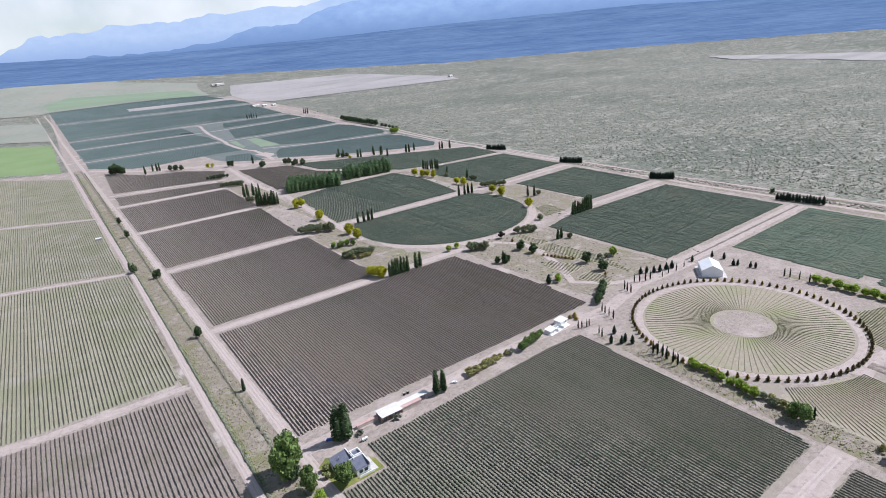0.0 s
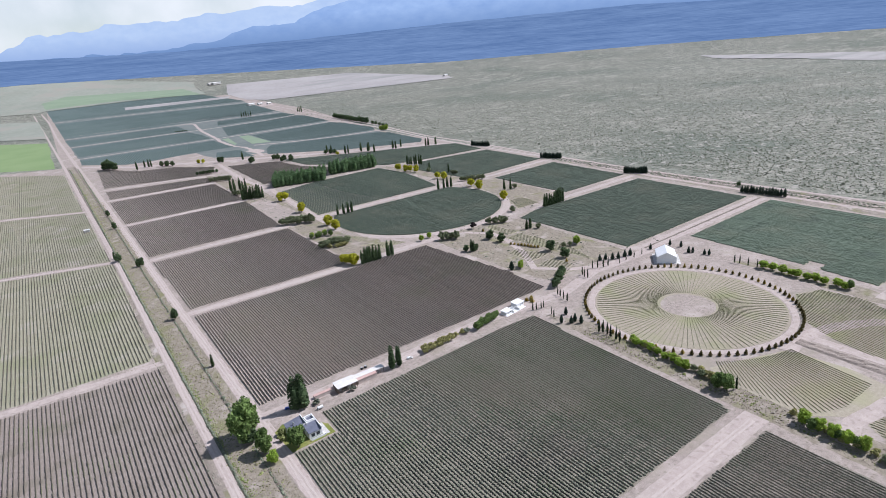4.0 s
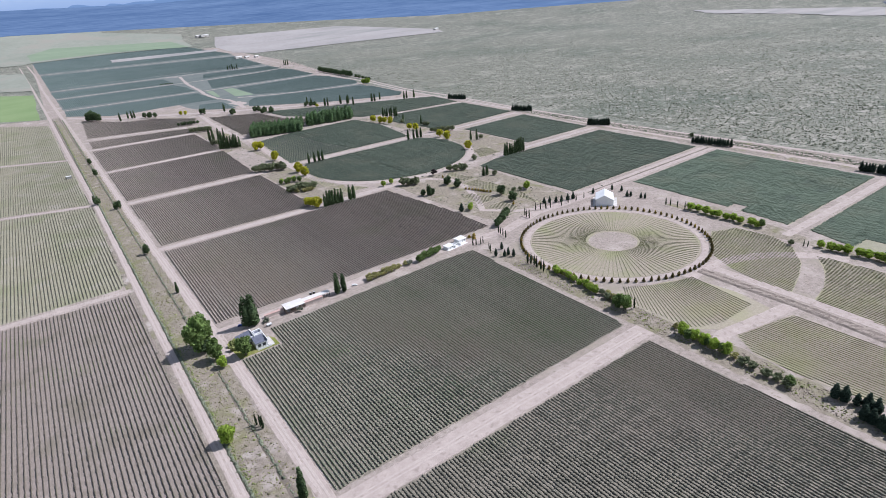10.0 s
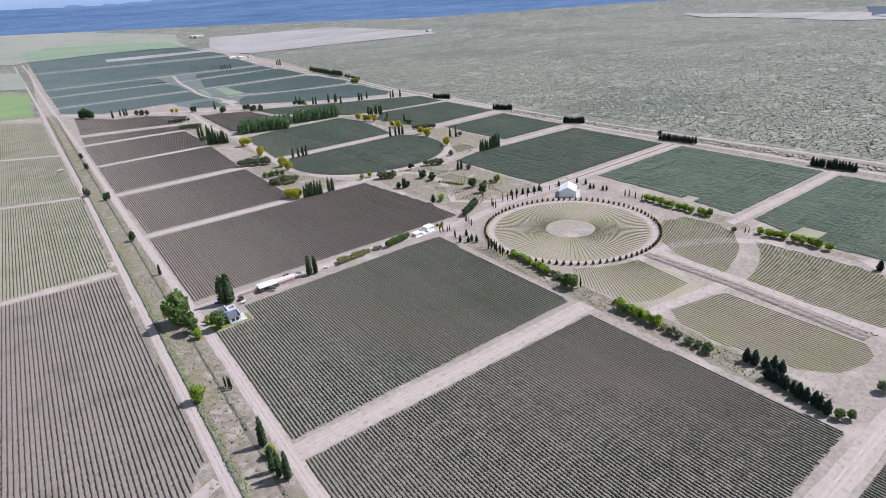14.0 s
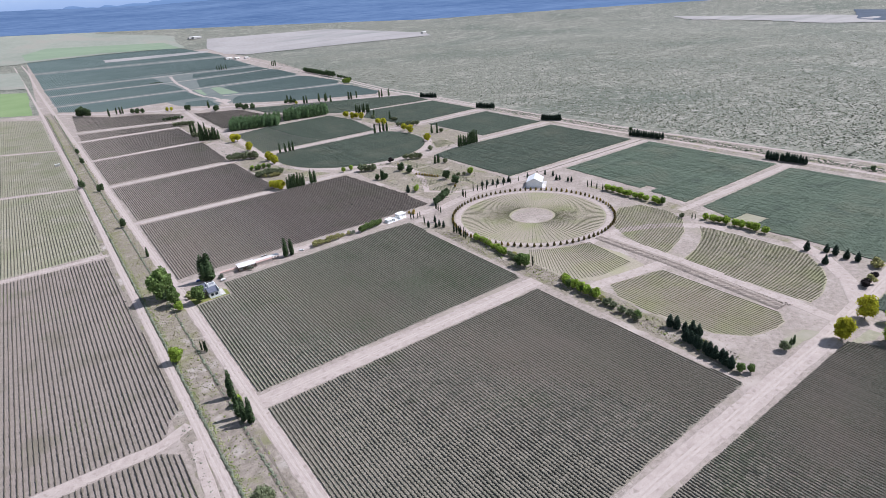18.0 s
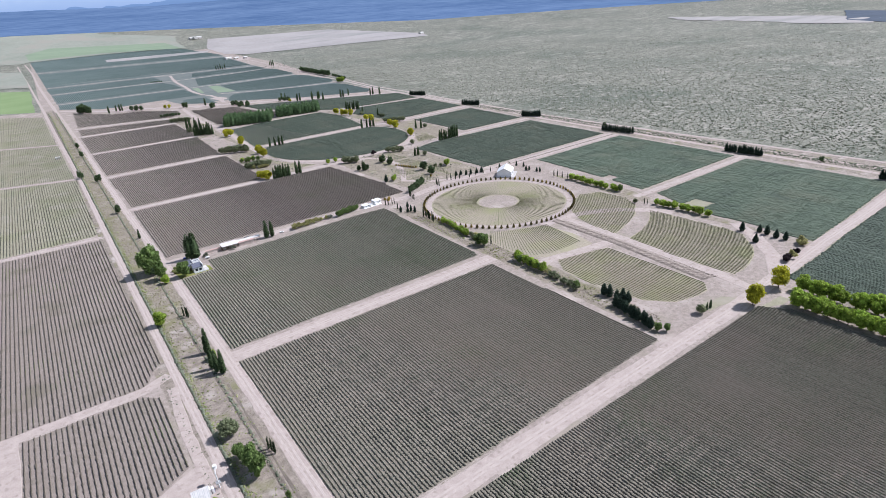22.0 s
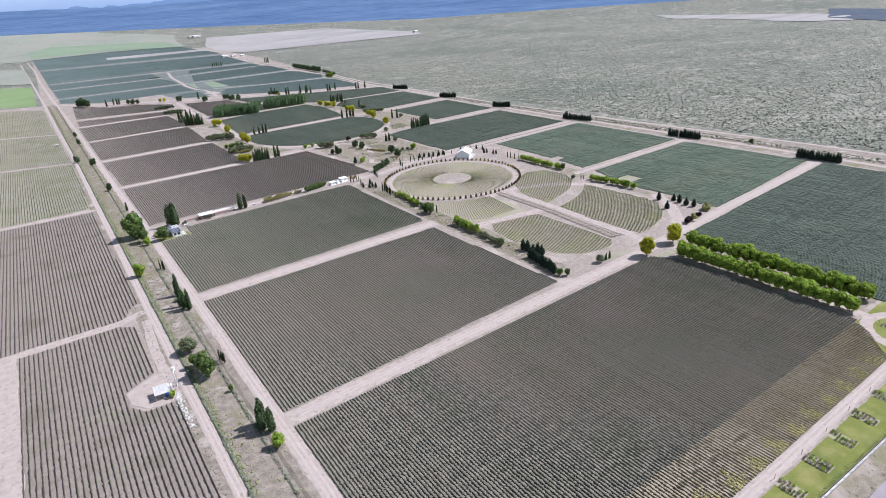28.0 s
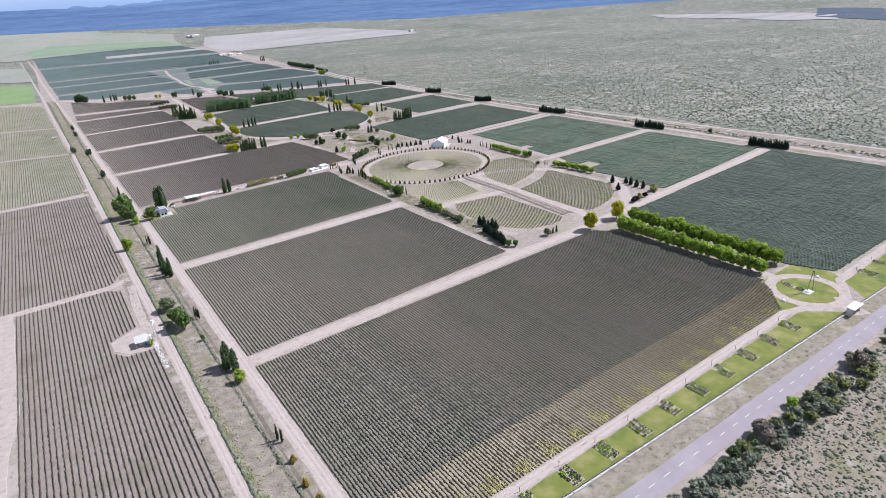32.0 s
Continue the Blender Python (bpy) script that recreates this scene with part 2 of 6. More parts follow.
M_VINE_B = mat("brown_vine_foliage", (0.110, 0.091, 0.073), (0.425, 0.367, 0.319), 1.3, 3.2, per_object=0.10, bump=1.0, spread=(0.41, 0.59), thin=0.15, stain=((0.205, 0.202, 0.143), 0.016, 0.54, 0.72))
M_VINE_Y = mat("young_vine_foliage", (0.15, 0.155, 0.078), (0.35, 0.345, 0.205), 1.2, 4.0, per_object=0.15, bump=0.8, thin=0.2)
M_VINE_W = mat("grey_vine_foliage", (0.08, 0.07, 0.052), (0.25, 0.215, 0.17), 1.2, 4.0, per_object=0.14, bump=1.0, thin=0.2, stain=((0.15, 0.165, 0.085), 0.03, 0.54, 0.68))
M_VINE_YEL = mat("yellowing_vine_foliage", (0.135, 0.116, 0.068), (0.414, 0.361, 0.242), 1.3, 3.2, per_object=0.10, bump=1.0, spread=(0.41, 0.59), thin=0.15)
M_SOIL_ROUND = mat("round_plot_soil", (0.255, 0.222, 0.168), (0.39, 0.342, 0.272), 0.4, 2.2, bump=0.5, stain=((0.27, 0.268, 0.155), 0.04, 0.48, 0.70))
M_DRY = leafmat("dry_brown_leaves", (0.16, 0.13, 0.105), (0.36, 0.31, 0.26))
# distance haze mixed into the colour: bluer than the near dry verge
M_HAZE_VERGE = mat("hazed_dry_ground", (0.115, 0.135, 0.128), (0.185, 0.20, 0.187), 0.006, 0.05)
M_VINE_G = mat("deep_green_vine_foliage", (0.067, 0.075, 0.051), (0.312, 0.319, 0.242), 1.3, 3.2, per_object=0.10, bump=1.0, spread=(0.41, 0.59), thin=0.15, stain=[((0.206, 0.184, 0.154), 0.014, 0.55, 0.71), ((0.125, 0.154, 0.091), 0.02, 0.52, 0.70)])
M_ROSE = leafmat("rose_leaves", (0.26, 0.25, 0.15), (0.60, 0.56, 0.40))
M_GROVE = leafmat("grove_leaves", (0.10, 0.18, 0.085), (0.28, 0.40, 0.20), thin=0.5)
M_POPLAR = leafmat("poplar_leaves", (0.042, 0.072, 0.033), (0.125, 0.18, 0.08))
M_CYPRESS = leafmat("cypress_leaves", (0.02, 0.034, 0.018), (0.05, 0.075, 0.035))
M_CONIFER = leafmat("conifer_needles", (0.026, 0.046, 0.034), (0.072, 0.11, 0.074))
M_BROAD = leafmat("broad_leaves", (0.075, 0.125, 0.035), (0.225, 0.315, 0.10))
M_LIME = leafmat("lime_leaves", (0.18, 0.285, 0.035), (0.49, 0.61, 0.12), thin=0.5)
M_YELLOW = leafmat("yellow_leaves", (0.32, 0.33, 0.025), (0.68, 0.64, 0.06), thin=0.45)
M_OLIVE = leafmat("olive_leaves", (0.11, 0.135, 0.07), (0.25, 0.28, 0.16))
M_GOLD = leafmat("golden_leaves", (0.20, 0.15, 0.035), (0.46, 0.35, 0.09), thin=0.4)
M_PLUM = leafmat("dark_plum_leaves", (0.015, 0.012, 0.014), (0.05, 0.035, 0.035))
M_RING = leafmat("bronze_cone_leaves", (0.085, 0.07, 0.028), (0.24, 0.19, 0.075))
M_SCRUB = mat("scrub_leaves", (0.085, 0.095, 0.068), (0.205, 0.212, 0.16), 0.02, 1.0, island=0.4)
M_SCRUB_D = leafmat("dark_scrub_leaves", (0.11, 0.13, 0.092), (0.255, 0.275, 0.195))
# vines and soil seen through far air, its teal haze put into the colour
M_VINE_HAZE = mat("hazed_vine_foliage", (0.082, 0.118, 0.108), (0.125, 0.162, 0.148), 0.006, 0.3)
M_HAZE_SOIL = mat("hazed_vineyard_ground", (0.09, 0.125, 0.118), (0.138, 0.172, 0.16), 0.006, 0.08)
M_DITCH = mat("dark_ditch_earth", (0.11, 0.09, 0.075), (0.24, 0.205, 0.175), 0.1, 1.2, bump=0.6)
M_BRICK = mat("pale_brick", (0.40, 0.33, 0.30), (0.60, 0.52, 0.48), 0.3, 3.0)
M_WEED = leafmat("weeds", (0.12, 0.14, 0.05), (0.30, 0.32, 0.13))
M_WEED_G = leafmat("fresh_green_weeds", (0.11, 0.15, 0.045), (0.25, 0.30, 0.10))


def haze_glow_mat(name, dark, light, glow, stretch=None, foot=None):
    """Far slopes whose air haze is painted as emission; foot: haze colour near the ground and the heights between which
    it fades.
    """
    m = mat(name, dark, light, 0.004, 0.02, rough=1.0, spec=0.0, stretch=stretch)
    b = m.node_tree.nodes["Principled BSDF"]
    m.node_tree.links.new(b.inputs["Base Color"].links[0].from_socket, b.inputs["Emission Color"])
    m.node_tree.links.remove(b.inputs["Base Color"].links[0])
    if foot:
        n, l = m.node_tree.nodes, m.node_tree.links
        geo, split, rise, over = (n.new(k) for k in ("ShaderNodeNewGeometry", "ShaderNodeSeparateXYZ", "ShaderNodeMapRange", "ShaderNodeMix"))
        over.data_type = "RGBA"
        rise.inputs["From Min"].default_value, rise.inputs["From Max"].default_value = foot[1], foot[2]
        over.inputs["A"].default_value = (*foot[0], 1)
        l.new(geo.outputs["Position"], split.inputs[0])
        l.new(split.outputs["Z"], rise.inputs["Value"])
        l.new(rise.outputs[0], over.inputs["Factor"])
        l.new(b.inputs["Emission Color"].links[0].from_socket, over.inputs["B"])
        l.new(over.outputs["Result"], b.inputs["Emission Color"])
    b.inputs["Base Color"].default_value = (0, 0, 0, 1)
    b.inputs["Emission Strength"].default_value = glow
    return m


# haze and cloud shadow are put into these emitted blues; the base is black
M_FAR_PLAIN = haze_glow_mat("far_plain_haze_glow", (0.10, 0.175, 0.365), (0.19, 0.29, 0.52), 1.0, (0.45, 0.45, 10.0))
M_FOOTHILL = haze_glow_mat("foothill_haze_glow", (0.263, 0.399, 0.714), (0.378, 0.525, 0.830), 1.0, (0.5, 0.5, 1.0), ((0.163, 0.268, 0.514), 285, 470))
M_RANGE = haze_glow_mat("range_haze_glow", (0.40, 0.53, 0.80), (0.50, 0.62, 0.85), 1.0, (0.6, 0.6, 1.0), ((0.30, 0.42, 0.70), 300, 420))


# ---------------------------------------------------------------- building helpers
U = 1.3            # metres to one unit of the plan below
EYE = 205.0        # height from which the distance is seen


def ground_height(x, y):
    r = math.hypot(x + 60, y + 60)
    az = math.degrees(math.atan2(x + 60, y + 60))
    rise = 172 if az < 0 else max(72.0, 172 - az * 2.9)
    s = min(1.0, max(0.0, (r - 2600) / 1750))
    return rise * s * s


def onto(x, y):
    """A place of the plan in metres. What lies beyond the flat is laid on the rising ground in the same direction."""
    x, y = x * U, y * U
    dx, dy = x + 60, y + 60
    far = math.hypot(dx, dy)
    if far < 2550:
        return x, y, 0.0
    lo, hi = 0.3, 1.0
    for _ in range(30):
        f = (lo + hi) / 2
        if EYE * (1 - f) > ground_height(-60 + dx * f, -60 + dy * f):
            lo = f
        else:
            hi = f
    f = min(lo, 4335 / far)
    return -60 + dx * f, -60 + dy * f, ground_height(-60 + dx * f, -60 + dy * f) + 1.2


def link(name, verts, faces, material, parent=None, label="", smooth=False):
    me = bpy.data.meshes.new(name)
    me.from_pydata([tuple(map(float, v)) for v in verts] if not isinstance(verts, list) else verts, [], faces)
    me.materials.append(material)
    if smooth:
        me.polygons.foreach_set("use_smooth", [True] * len(me.polygons))
    ob = new(name, me)
    if parent is not None:
        ob.parent = parent
    if label:
        tagged(ob, label)
    return ob


def fast_mesh(name, verts, faces, material):
    """A mesh from numpy arrays; faces all of one size."""
    me = bpy.data.meshes.new(name)
    k = faces.shape[1]
    me.vertices.add(len(verts))
    me.vertices.foreach_set("co", np.asarray(verts, np.float32).ravel())
    me.loops.add(faces.size)
    me.loops.foreach_set("vertex_index", faces.astype(np.int32).ravel())
    me.polygons.add(len(faces))
    me.polygons.foreach_set("loop_start", np.arange(0, faces.size, k, dtype=np.int32))
    me.update(calc_edges=True)
    me.validate()
    me.materials.append(material)
    return me


def part(name, bm, material, parent, label=""):
    me = bpy.data.meshes.new(name)
    bm.to_mesh(me)
    bm.free()
    me.materials.append(material)
    ob = new(name, me)
    ob.parent = parent
    if label:
        tagged(ob, label)
    return ob


def box(x0, x1, y0, y1, z0, z1, bevel=0.0):
    bm = bmesh.new()
    bmesh.ops.create_cube(bm, size=1)
    bmesh.ops.scale(bm, vec=(x1 - x0, y1 - y0, z1 - z0), verts=bm.verts)
    bmesh.ops.translate(bm, vec=((x0 + x1) / 2, (y0 + y1) / 2, (z0 + z1) / 2), verts=bm.verts)
    if bevel:
        bmesh.ops.bevel(bm, geom=bm.edges[:], offset=bevel, segments=1, affect="EDGES")
    return bm


def rod(p, q, r0, r1=None, n=8):
    p, q = Vector(p), Vector(q)
    bm = bmesh.new()
    bmesh.ops.create_cone(bm, cap_ends=True, segments=n, radius1=r0, radius2=r0 if r1 is None else r1, depth=(q - p).length)
    bmesh.ops.transform(bm, matrix=Matrix.Translation((p + q) / 2) @ (q - p).to_track_quat("Z", "Y").to_matrix().to_4x4(), verts=bm.verts)
    return bm


def base(name, x, y, label, category, group="", rz=0.0, z=0.0, grow=1.0):
    ob = new(name)
    px, py, pz = onto(x, y)
    ob.matrix_world = pose(px, py, pz + z, 0, 0, rz) @ Matrix.Diagonal((grow, grow, grow, 1))
    return tagged(ob, label, category, group)


def outline(poly, step, jitter, rng):
    """The polygon's edge in short steps, wandering a little."""
    out = []
    for i, (x0, y0) in enumerate(poly):
        x1, y1 = poly[(i + 1) % len(poly)]
        d = math.hypot(x1 - x0, y1 - y0)
        k = max(1, int(d / step))
        for j in range(k):
            a = j / k
            o = rng.uniform(-jitter, jitter)
            out.append((x0 + (x1 - x0) * a - (y1 - y0) / d * o, y0 + (y1 - y0) * a + (x1 - x0) / d * o))
    return out


def patch(name, poly, z, material, label="", category="", kind="structure", jitter=0.25, step=4.0, parent=None):
    """A thin layer of ground with an uneven edge."""
    rng = random.Random(len(poly) * 31 + int(poly[0][0] * 7 + poly[0][1]))
    pts = outline(poly, step, jitter, rng)
    if sum(pts[k - 1][0] * pts[k][1] - pts[k][0] * pts[k - 1][1] for k in range(len(pts))) < 0:
        pts = pts[::-1]
    far = parent is None and max(math.hypot(x * U + 60, y * U + 60) for x, y in pts) > 2540
    flat = delaunay_2d_cdt([Vector(p) for p in pts], [], [list(range(len(pts)))], 1, 0.001)
    bm = bmesh.new()
    made = [bm.verts.new((p.x, p.y, 0)) for p in flat[0]]
    for f in flat[2]:
        bm.faces.new([made[k] for k in f])
    if far:
        ys, xs = [p[1] for p in pts], [p[0] for p in pts]
        gap = 60 if max(ys) < 6000 else 120
        cuts = [(0, k * gap, 1) for k in range(int(min(ys) // gap), int(max(ys) // gap) + 1)]
        cuts += [(k * 200, 0, 0) for k in range(int(min(xs) // 200), int(max(xs) // 200) + 1)]
        for cx, cy, along in cuts:
            bmesh.ops.bisect_plane(bm, geom=bm.verts[:] + bm.edges[:] + bm.faces[:], plane_co=(cx, cy, 0), plane_no=(0, 1, 0) if along else (1, 0, 0))
        for v in bm.verts:
            x, y, h = onto(v.co.x, v.co.y)
            v.co = (x, y, h + z * (1 + max(0.0, math.hypot(x + 60, y + 60) - 2500) / 500))
    else:
        for v in bm.verts:
            v.co = (v.co.x * U, v.co.y * U, z)
        top = [bm.verts.new((x * U, y * U, z)) for x, y in pts]
        low = [bm.verts.new((x * U, y * U, -0.05)) for x, y in pts]
        for i in range(len(pts)):
            j = (i + 1) % len(pts)
            bm.faces.new((top[j], top[i], low[i], low[j]))
    me = bpy.data.meshes.new(name)
    bm.to_mesh(me)
    bm.free()
    me.materials.append(material)
    ob = new(name, me)
    if parent is not None:
        ob.parent = parent
        return ob
    return tagged(ob, label, category, "", kind)


STRIPS = itertools.count()


def strip(name, line, width, z, material, label="", category="road", jitter=0.3):
    """A ribbon of ground along a line of points."""
    left, right = [], []
    z += 0.003 * (next(STRIPS) % 18)
    for i, (x, y) in enumerate(line):
        a, b = line[max(0, i - 1)], line[min(len(line) - 1, i + 1)]
        d = math.hypot(b[0] - a[0], b[1] - a[1])
        nx, ny = -(b[1] - a[1]) / d * width / 2, (b[0] - a[0]) / d * width / 2
        left.append((x + nx, y + ny))
        right.append((x - nx, y - ny))
    rng = random.Random(int(line[0][0] * 5 + line[0][1] * 3 + width))
    verts, faces = [], []
    for i in range(len(line)):
        j = min(i + 1, len(line) - 1)
        steps = max(1, int(math.hypot(line[j][0] - line[i][0], line[j][1] - line[i][1]) / 6)) if j > i else 1
        for k in range(steps):
            f = k / steps
            a = [left[i][m] + (left[j][m] - left[i][m]) * f for m in (0, 1)]
            b = [right[i][m] + (right[j][m] - right[i][m]) * f for m in (0, 1)]
            o, q = rng.uniform(-jitter, jitter) / width, rng.uniform(-jitter, jitter) / width
            a2 = onto(a[0] + (a[0] - b[0]) * o, a[1] + (a[1] - b[1]) * o)
            b2 = onto(b[0] + (b[0] - a[0]) * q, b[1] + (b[1] - a[1]) * q)
            ox, oy = (a2[0] - b2[0]) * 0.7 / (width * U), (a2[1] - b2[1]) * 0.7 / (width * U)
            verts += [(*a2[:2], a2[2] + z), (*b2[:2], b2[2] + z), (b2[0] - ox, b2[1] - oy, b2[2] - 0.05), (a2[0] + ox, a2[1] + oy, a2[2] - 0.05)]
    for i in range(len(verts) // 4 - 1):
        a, b = 4 * i, 4 * i + 4
        faces += [(a, a + 1, b + 1, b), (a + 1, a + 2, b + 2, b + 1), (a + 3, a, b, b + 3)]
    return tagged(link(name, verts, faces, material), label, category, "", "structure")


def arc(cx, cy, r, a0, a1, n):
    return [(cx + r * math.cos(radians(a0 + (a1 - a0) * i / n)), cy + r * math.sin(radians(a0 + (a1 - a0) * i / n))) for i in range(n + 1)]


# ---------------------------------------------------------------- ground and distance
def build_ground():
    rings = [0, 200, 400, 700, 1000, 1400, 1800, 2200, 2600, 2700, 2800, 2900, 3000, 3150, 3300, 3450, 3600, 3750, 3900, 4050, 4200, 4350]
    n = 180
    verts, faces = [(-60.0, -60.0, 0.0)], []
    for r in rings[1:]:
        for i in range(n):
            a = 2 * math.pi * i / n
            x, y = -60 + r * math.sin(a), -60 + r * math.cos(a)
            verts.append((x, y, ground_height(x, y)))
    for i in range(n):
        faces.append((0, 1 + (i + 1) % n, 1 + i))
    for k in range(len(rings) - 2):
        p, q = 1 + k * n, 1 + (k + 1) * n
        for i in range(n):
            j = (i + 1) % n
            faces.append((p + i, p + j, q + j, q + i))
    return tagged(link("ground", verts, faces, M_DESERT, smooth=True), "wide dry plain of grey-green scrub and pale soil", "ground", "", "structure")


def ridge(name, radius, azimuths, heights, foot, rough, seed, material, label, depth=0.0):
    """A range of hills round the horizon: elevation in degrees by azimuth, broken up by noise."""
    n = 420
    a0, a1 = azimuths[0], azimuths[-1]
    verts, faces = [], []
    levels = 7
    for i in range(n + 1):
        az = a0 + (a1 - a0) * i / n
        el = float(np.interp(az, azimuths, heights))
        wob = noise.fractal(Vector((az * 0.26, seed, 0)), 0.75, 2.1, 7) * rough
        for k in range(levels):
            f = k / (levels - 1)
            e = foot + (el + wob - foot) * f
            r = radius - depth * (1 - f) + noise.noise(Vector((az * 0.7, f * 4, seed))) * 12 * (f if f < 1 else 0)
            verts.append((-60 + r * math.sin(radians(az)), -60 + r * math.cos(radians(az)), EYE + r * math.tan(radians(e))))
    for i in range(n):
        for k in range(levels - 1):
            a = i * levels + k
            faces.append((a, a + levels, a + levels + 1, a + 1))
    return tagged(link(name, verts, faces, material, smooth=True), label, "backdrop", "", "structure")


build_ground()
ridge("backdrop_plain", 4590, (-70, -20, -1, 11, 23, 36, 51, 71, 120), (1.3, 1.4, 1.35, 1.08, 1.3, 1.6, 1.7, 0.8, -1.0), -2.6, 0.05, 3.0, M_FAR_PLAIN, "distant plain with haze and cloud shadow in its blue glow")
ridge("backdrop_foothills", 4650, (-70, -20, -1, 9, 15, 21, 26, 31, 36, 51, 71, 120), (1.2, 1.2, 1.2, 1.2, 1.9, 2.9, 4.0, 4.9, 5.0, 3.4, 1.0, -1.0), -1.0, 0.5, 7.0, M_FOOTHILL, "mountain slopes with blue haze in their glow")
ridge("backdrop_range", 4720, (-70, -20, -1, 3, 7, 11, 16, 21, 26, 36, 71, 120), (2.0, 1.8, 2.1, 3.0, 3.5, 3.55, 4.0, 4.1, 4.3, 4.6, 0.8, -1.0), -1.0, 0.55, 12.0, M_RANGE, "mountain range on the horizon with pale haze in its glow")

# ---------------------------------------------------------------- estate ground, roads and tracks
patch("estate_ground", [(-34, -156), (484, -156), (498, 430), (520, 1090), (640, 1750), (760, 3100), (0, 3300), (-34, 1300)], 0.02, M_DIRT, "pale dusty estate ground between vineyard blocks", "ground", jitter=1.0, step=15)
patch("west_ground", [(-420, -150), (-34, -150), (-34, 1290), (-420, 1500)], 0.028, M_DIRT, "pale dusty ground beside western vineyards", "ground", jitter=1.0, step=15)
patch("west_margin", [(-35.5, 66), (-29.2, 66), (-29.2, 590), (-33.5, 590), (-33.5, 385), (-33.5, 372)], 0.05, M_VERGE, "rough dry margin beside the west road", "verge", jitter=0.5)
patch("west_margin_south", [(-33.2, -150), (-29.2, -150), (-29.2, 35), (-33.2, 35)], 0.05, M_VERGE, "rough dry margin beside the west road", "verge", jitter=0.4)
patch("canal_verge", [(-25, -150), (-6.6, -150), (-6.6, 420), (-8.5, 760), (-13, 1290), (-27, 1290), (-25, 600)], 0.05, M_VERGE, "dry verge with weeds along an irrigation ditch", "verge", jitter=0.8)
patch("grassy_verge", [(-23.6, 175), (-7.2, 180), (-7.2, 420), (-9, 760), (-13, 1200), (-24.5, 1200), (-24, 600)], 0.066, M_SHOULDER, "olive dry grass verge along the ditch", "verge", jitter=1.0)
strip("ditch_a", [(-12.4, -150), (-12.6, 120), (-12.6, 240)], 1.3, 0.10, M_DITCH, "dark weedy irrigation ditch", "ditch", jitter=0.35)
strip("ditch_b", [(-10.2, -150), (-10.2, 108)], 0.9, 0.10, M_DITCH, "dark weedy irrigation ditch", "ditch", jitter=0.25)
strip("ditch_c", [(-12.6, 292), (-12.5, 440), (-13.5, 760), (-16, 1280)], 1.4, 0.10, M_DITCH, "dark weedy irrigation ditch", "ditch", jitter=0.35)
strip("fence_bank", [(-24.6, -150), (-24.4, 600), (-26.5, 940), (-27, 1280)], 0.9, 0.10, M_DITCH, "dark weedy bank under the fence", "ditch", jitter=0.2)
strip("road_west", [(-27.4, -150), (-27.4, 140), (-27.4, 360), (-26.6, 600), (-29.5, 940), (-31, 1290), (-36, 1900), (-50, 3200)], 3.9, 0.09, M_TRACK, "pale dirt road beside the ditch", jitter=0.12)
strip("road_estate", [(-3.9, -150), (-3.9, 110), (-3.6, 250), (-6, 450), (-7, 730), (-9, 1060), (-13, 1450), (-16, 1960), (-12, 2600), (-20, 3300)], 5.2, 0.09, M_TRACK, "pale dirt road along the vineyard edge")
strip("cross_road_a", [(-3, -6.6), (100, -3.4), (214, -0.5), (262, 3), (330, 8), (400, 11), (476, 17)], 8.0, 0.10, M_TRACK, "wide dirt road between vineyard blocks")
strip("cross_road_b", [(-3, 128.5), (80, 129.5), (164, 131)], 9.5, 0.10, M_TRACK, "wide dirt road between vineyard blocks")
strip("cross_road_c", [(-3, 277), (60, 278), (140, 281), (200, 276), (240, 286), (300, 284)], 8.0, 0.10, M_TRACK, "broad dirt yard road beside the sheds")
strip("cross_road_d", [(-3, 431), (70, 431), (124, 430), (186, 433), (205, 431)], 7.5, 0.10, M_TRACK, "dirt road between vineyard blocks")
strip("cross_road_e", [(-3, 579), (60, 580), (126, 580), (160, 584), (235, 585), (325, 585), (345, 580)], 7.5, 0.10, M_TRACK, "dirt road between vineyard blocks")
strip("cross_road_f", [(-4, 732), (60, 732), (132, 731)], 7.5, 0.10, M_TRACK, "dirt road between vineyard blocks")
strip("cross_road_g", [(-4, 890), (70, 886), (132, 878)], 7.0, 0.10, M_TRACK, "dirt road between vineyard blocks")
strip("cross_road_h", [(-3, 980), (80, 962), (146, 938)], 4.5, 0.10, M_TRACK, "dirt road between vineyard blocks")
strip("cross_road_i", [(-5, 1265), (66, 1160), (118, 1120), (182, 1064), (262, 1000), (338, 945), (405, 890), (475, 846), (510, 815)], 13.0, 0.10, M_TRACK, "dirt road lined with trees")
strip("east_lane_a", [(318, 141), (400, 141), (478, 142)], 5.5, 0.10, M_TRACK, "dirt lane between eastern blocks")
strip("east_lane_b", [(290, 285.5), (346, 286.5), (478, 290)], 4.5, 0.10, M_TRACK, "double dirt lane with a ditch between")
strip("east_lane_ba", [(300, 292), (346, 293.5), (478, 298)], 4.0, 0.10, M_TRACK, "dirt lane beside a ditch")
strip("east_ditch", [(300, 288.8), (346, 290), (478, 294)], 1.3, 0.13, M_DITCH, "dark shallow ditch between lanes", "ditch")
strip("east_lane_c", [(318, 430), (360, 437), (484, 441)], 6, 0.10, M_TRACK, "dirt lane between eastern blocks")
strip("east_lane_d", [(345, 580), (400, 580), (492, 588)], 6, 0.10, M_TRACK, "dirt lane between eastern blocks")
strip("east_road_inner", [(488, -150), (492, 30), (494, 220), (494, 420), (506, 600), (515, 900), (540, 1110), (560, 1420)], 5.0, 0.09, M_TRACK, "dirt road along the eastern boundary")
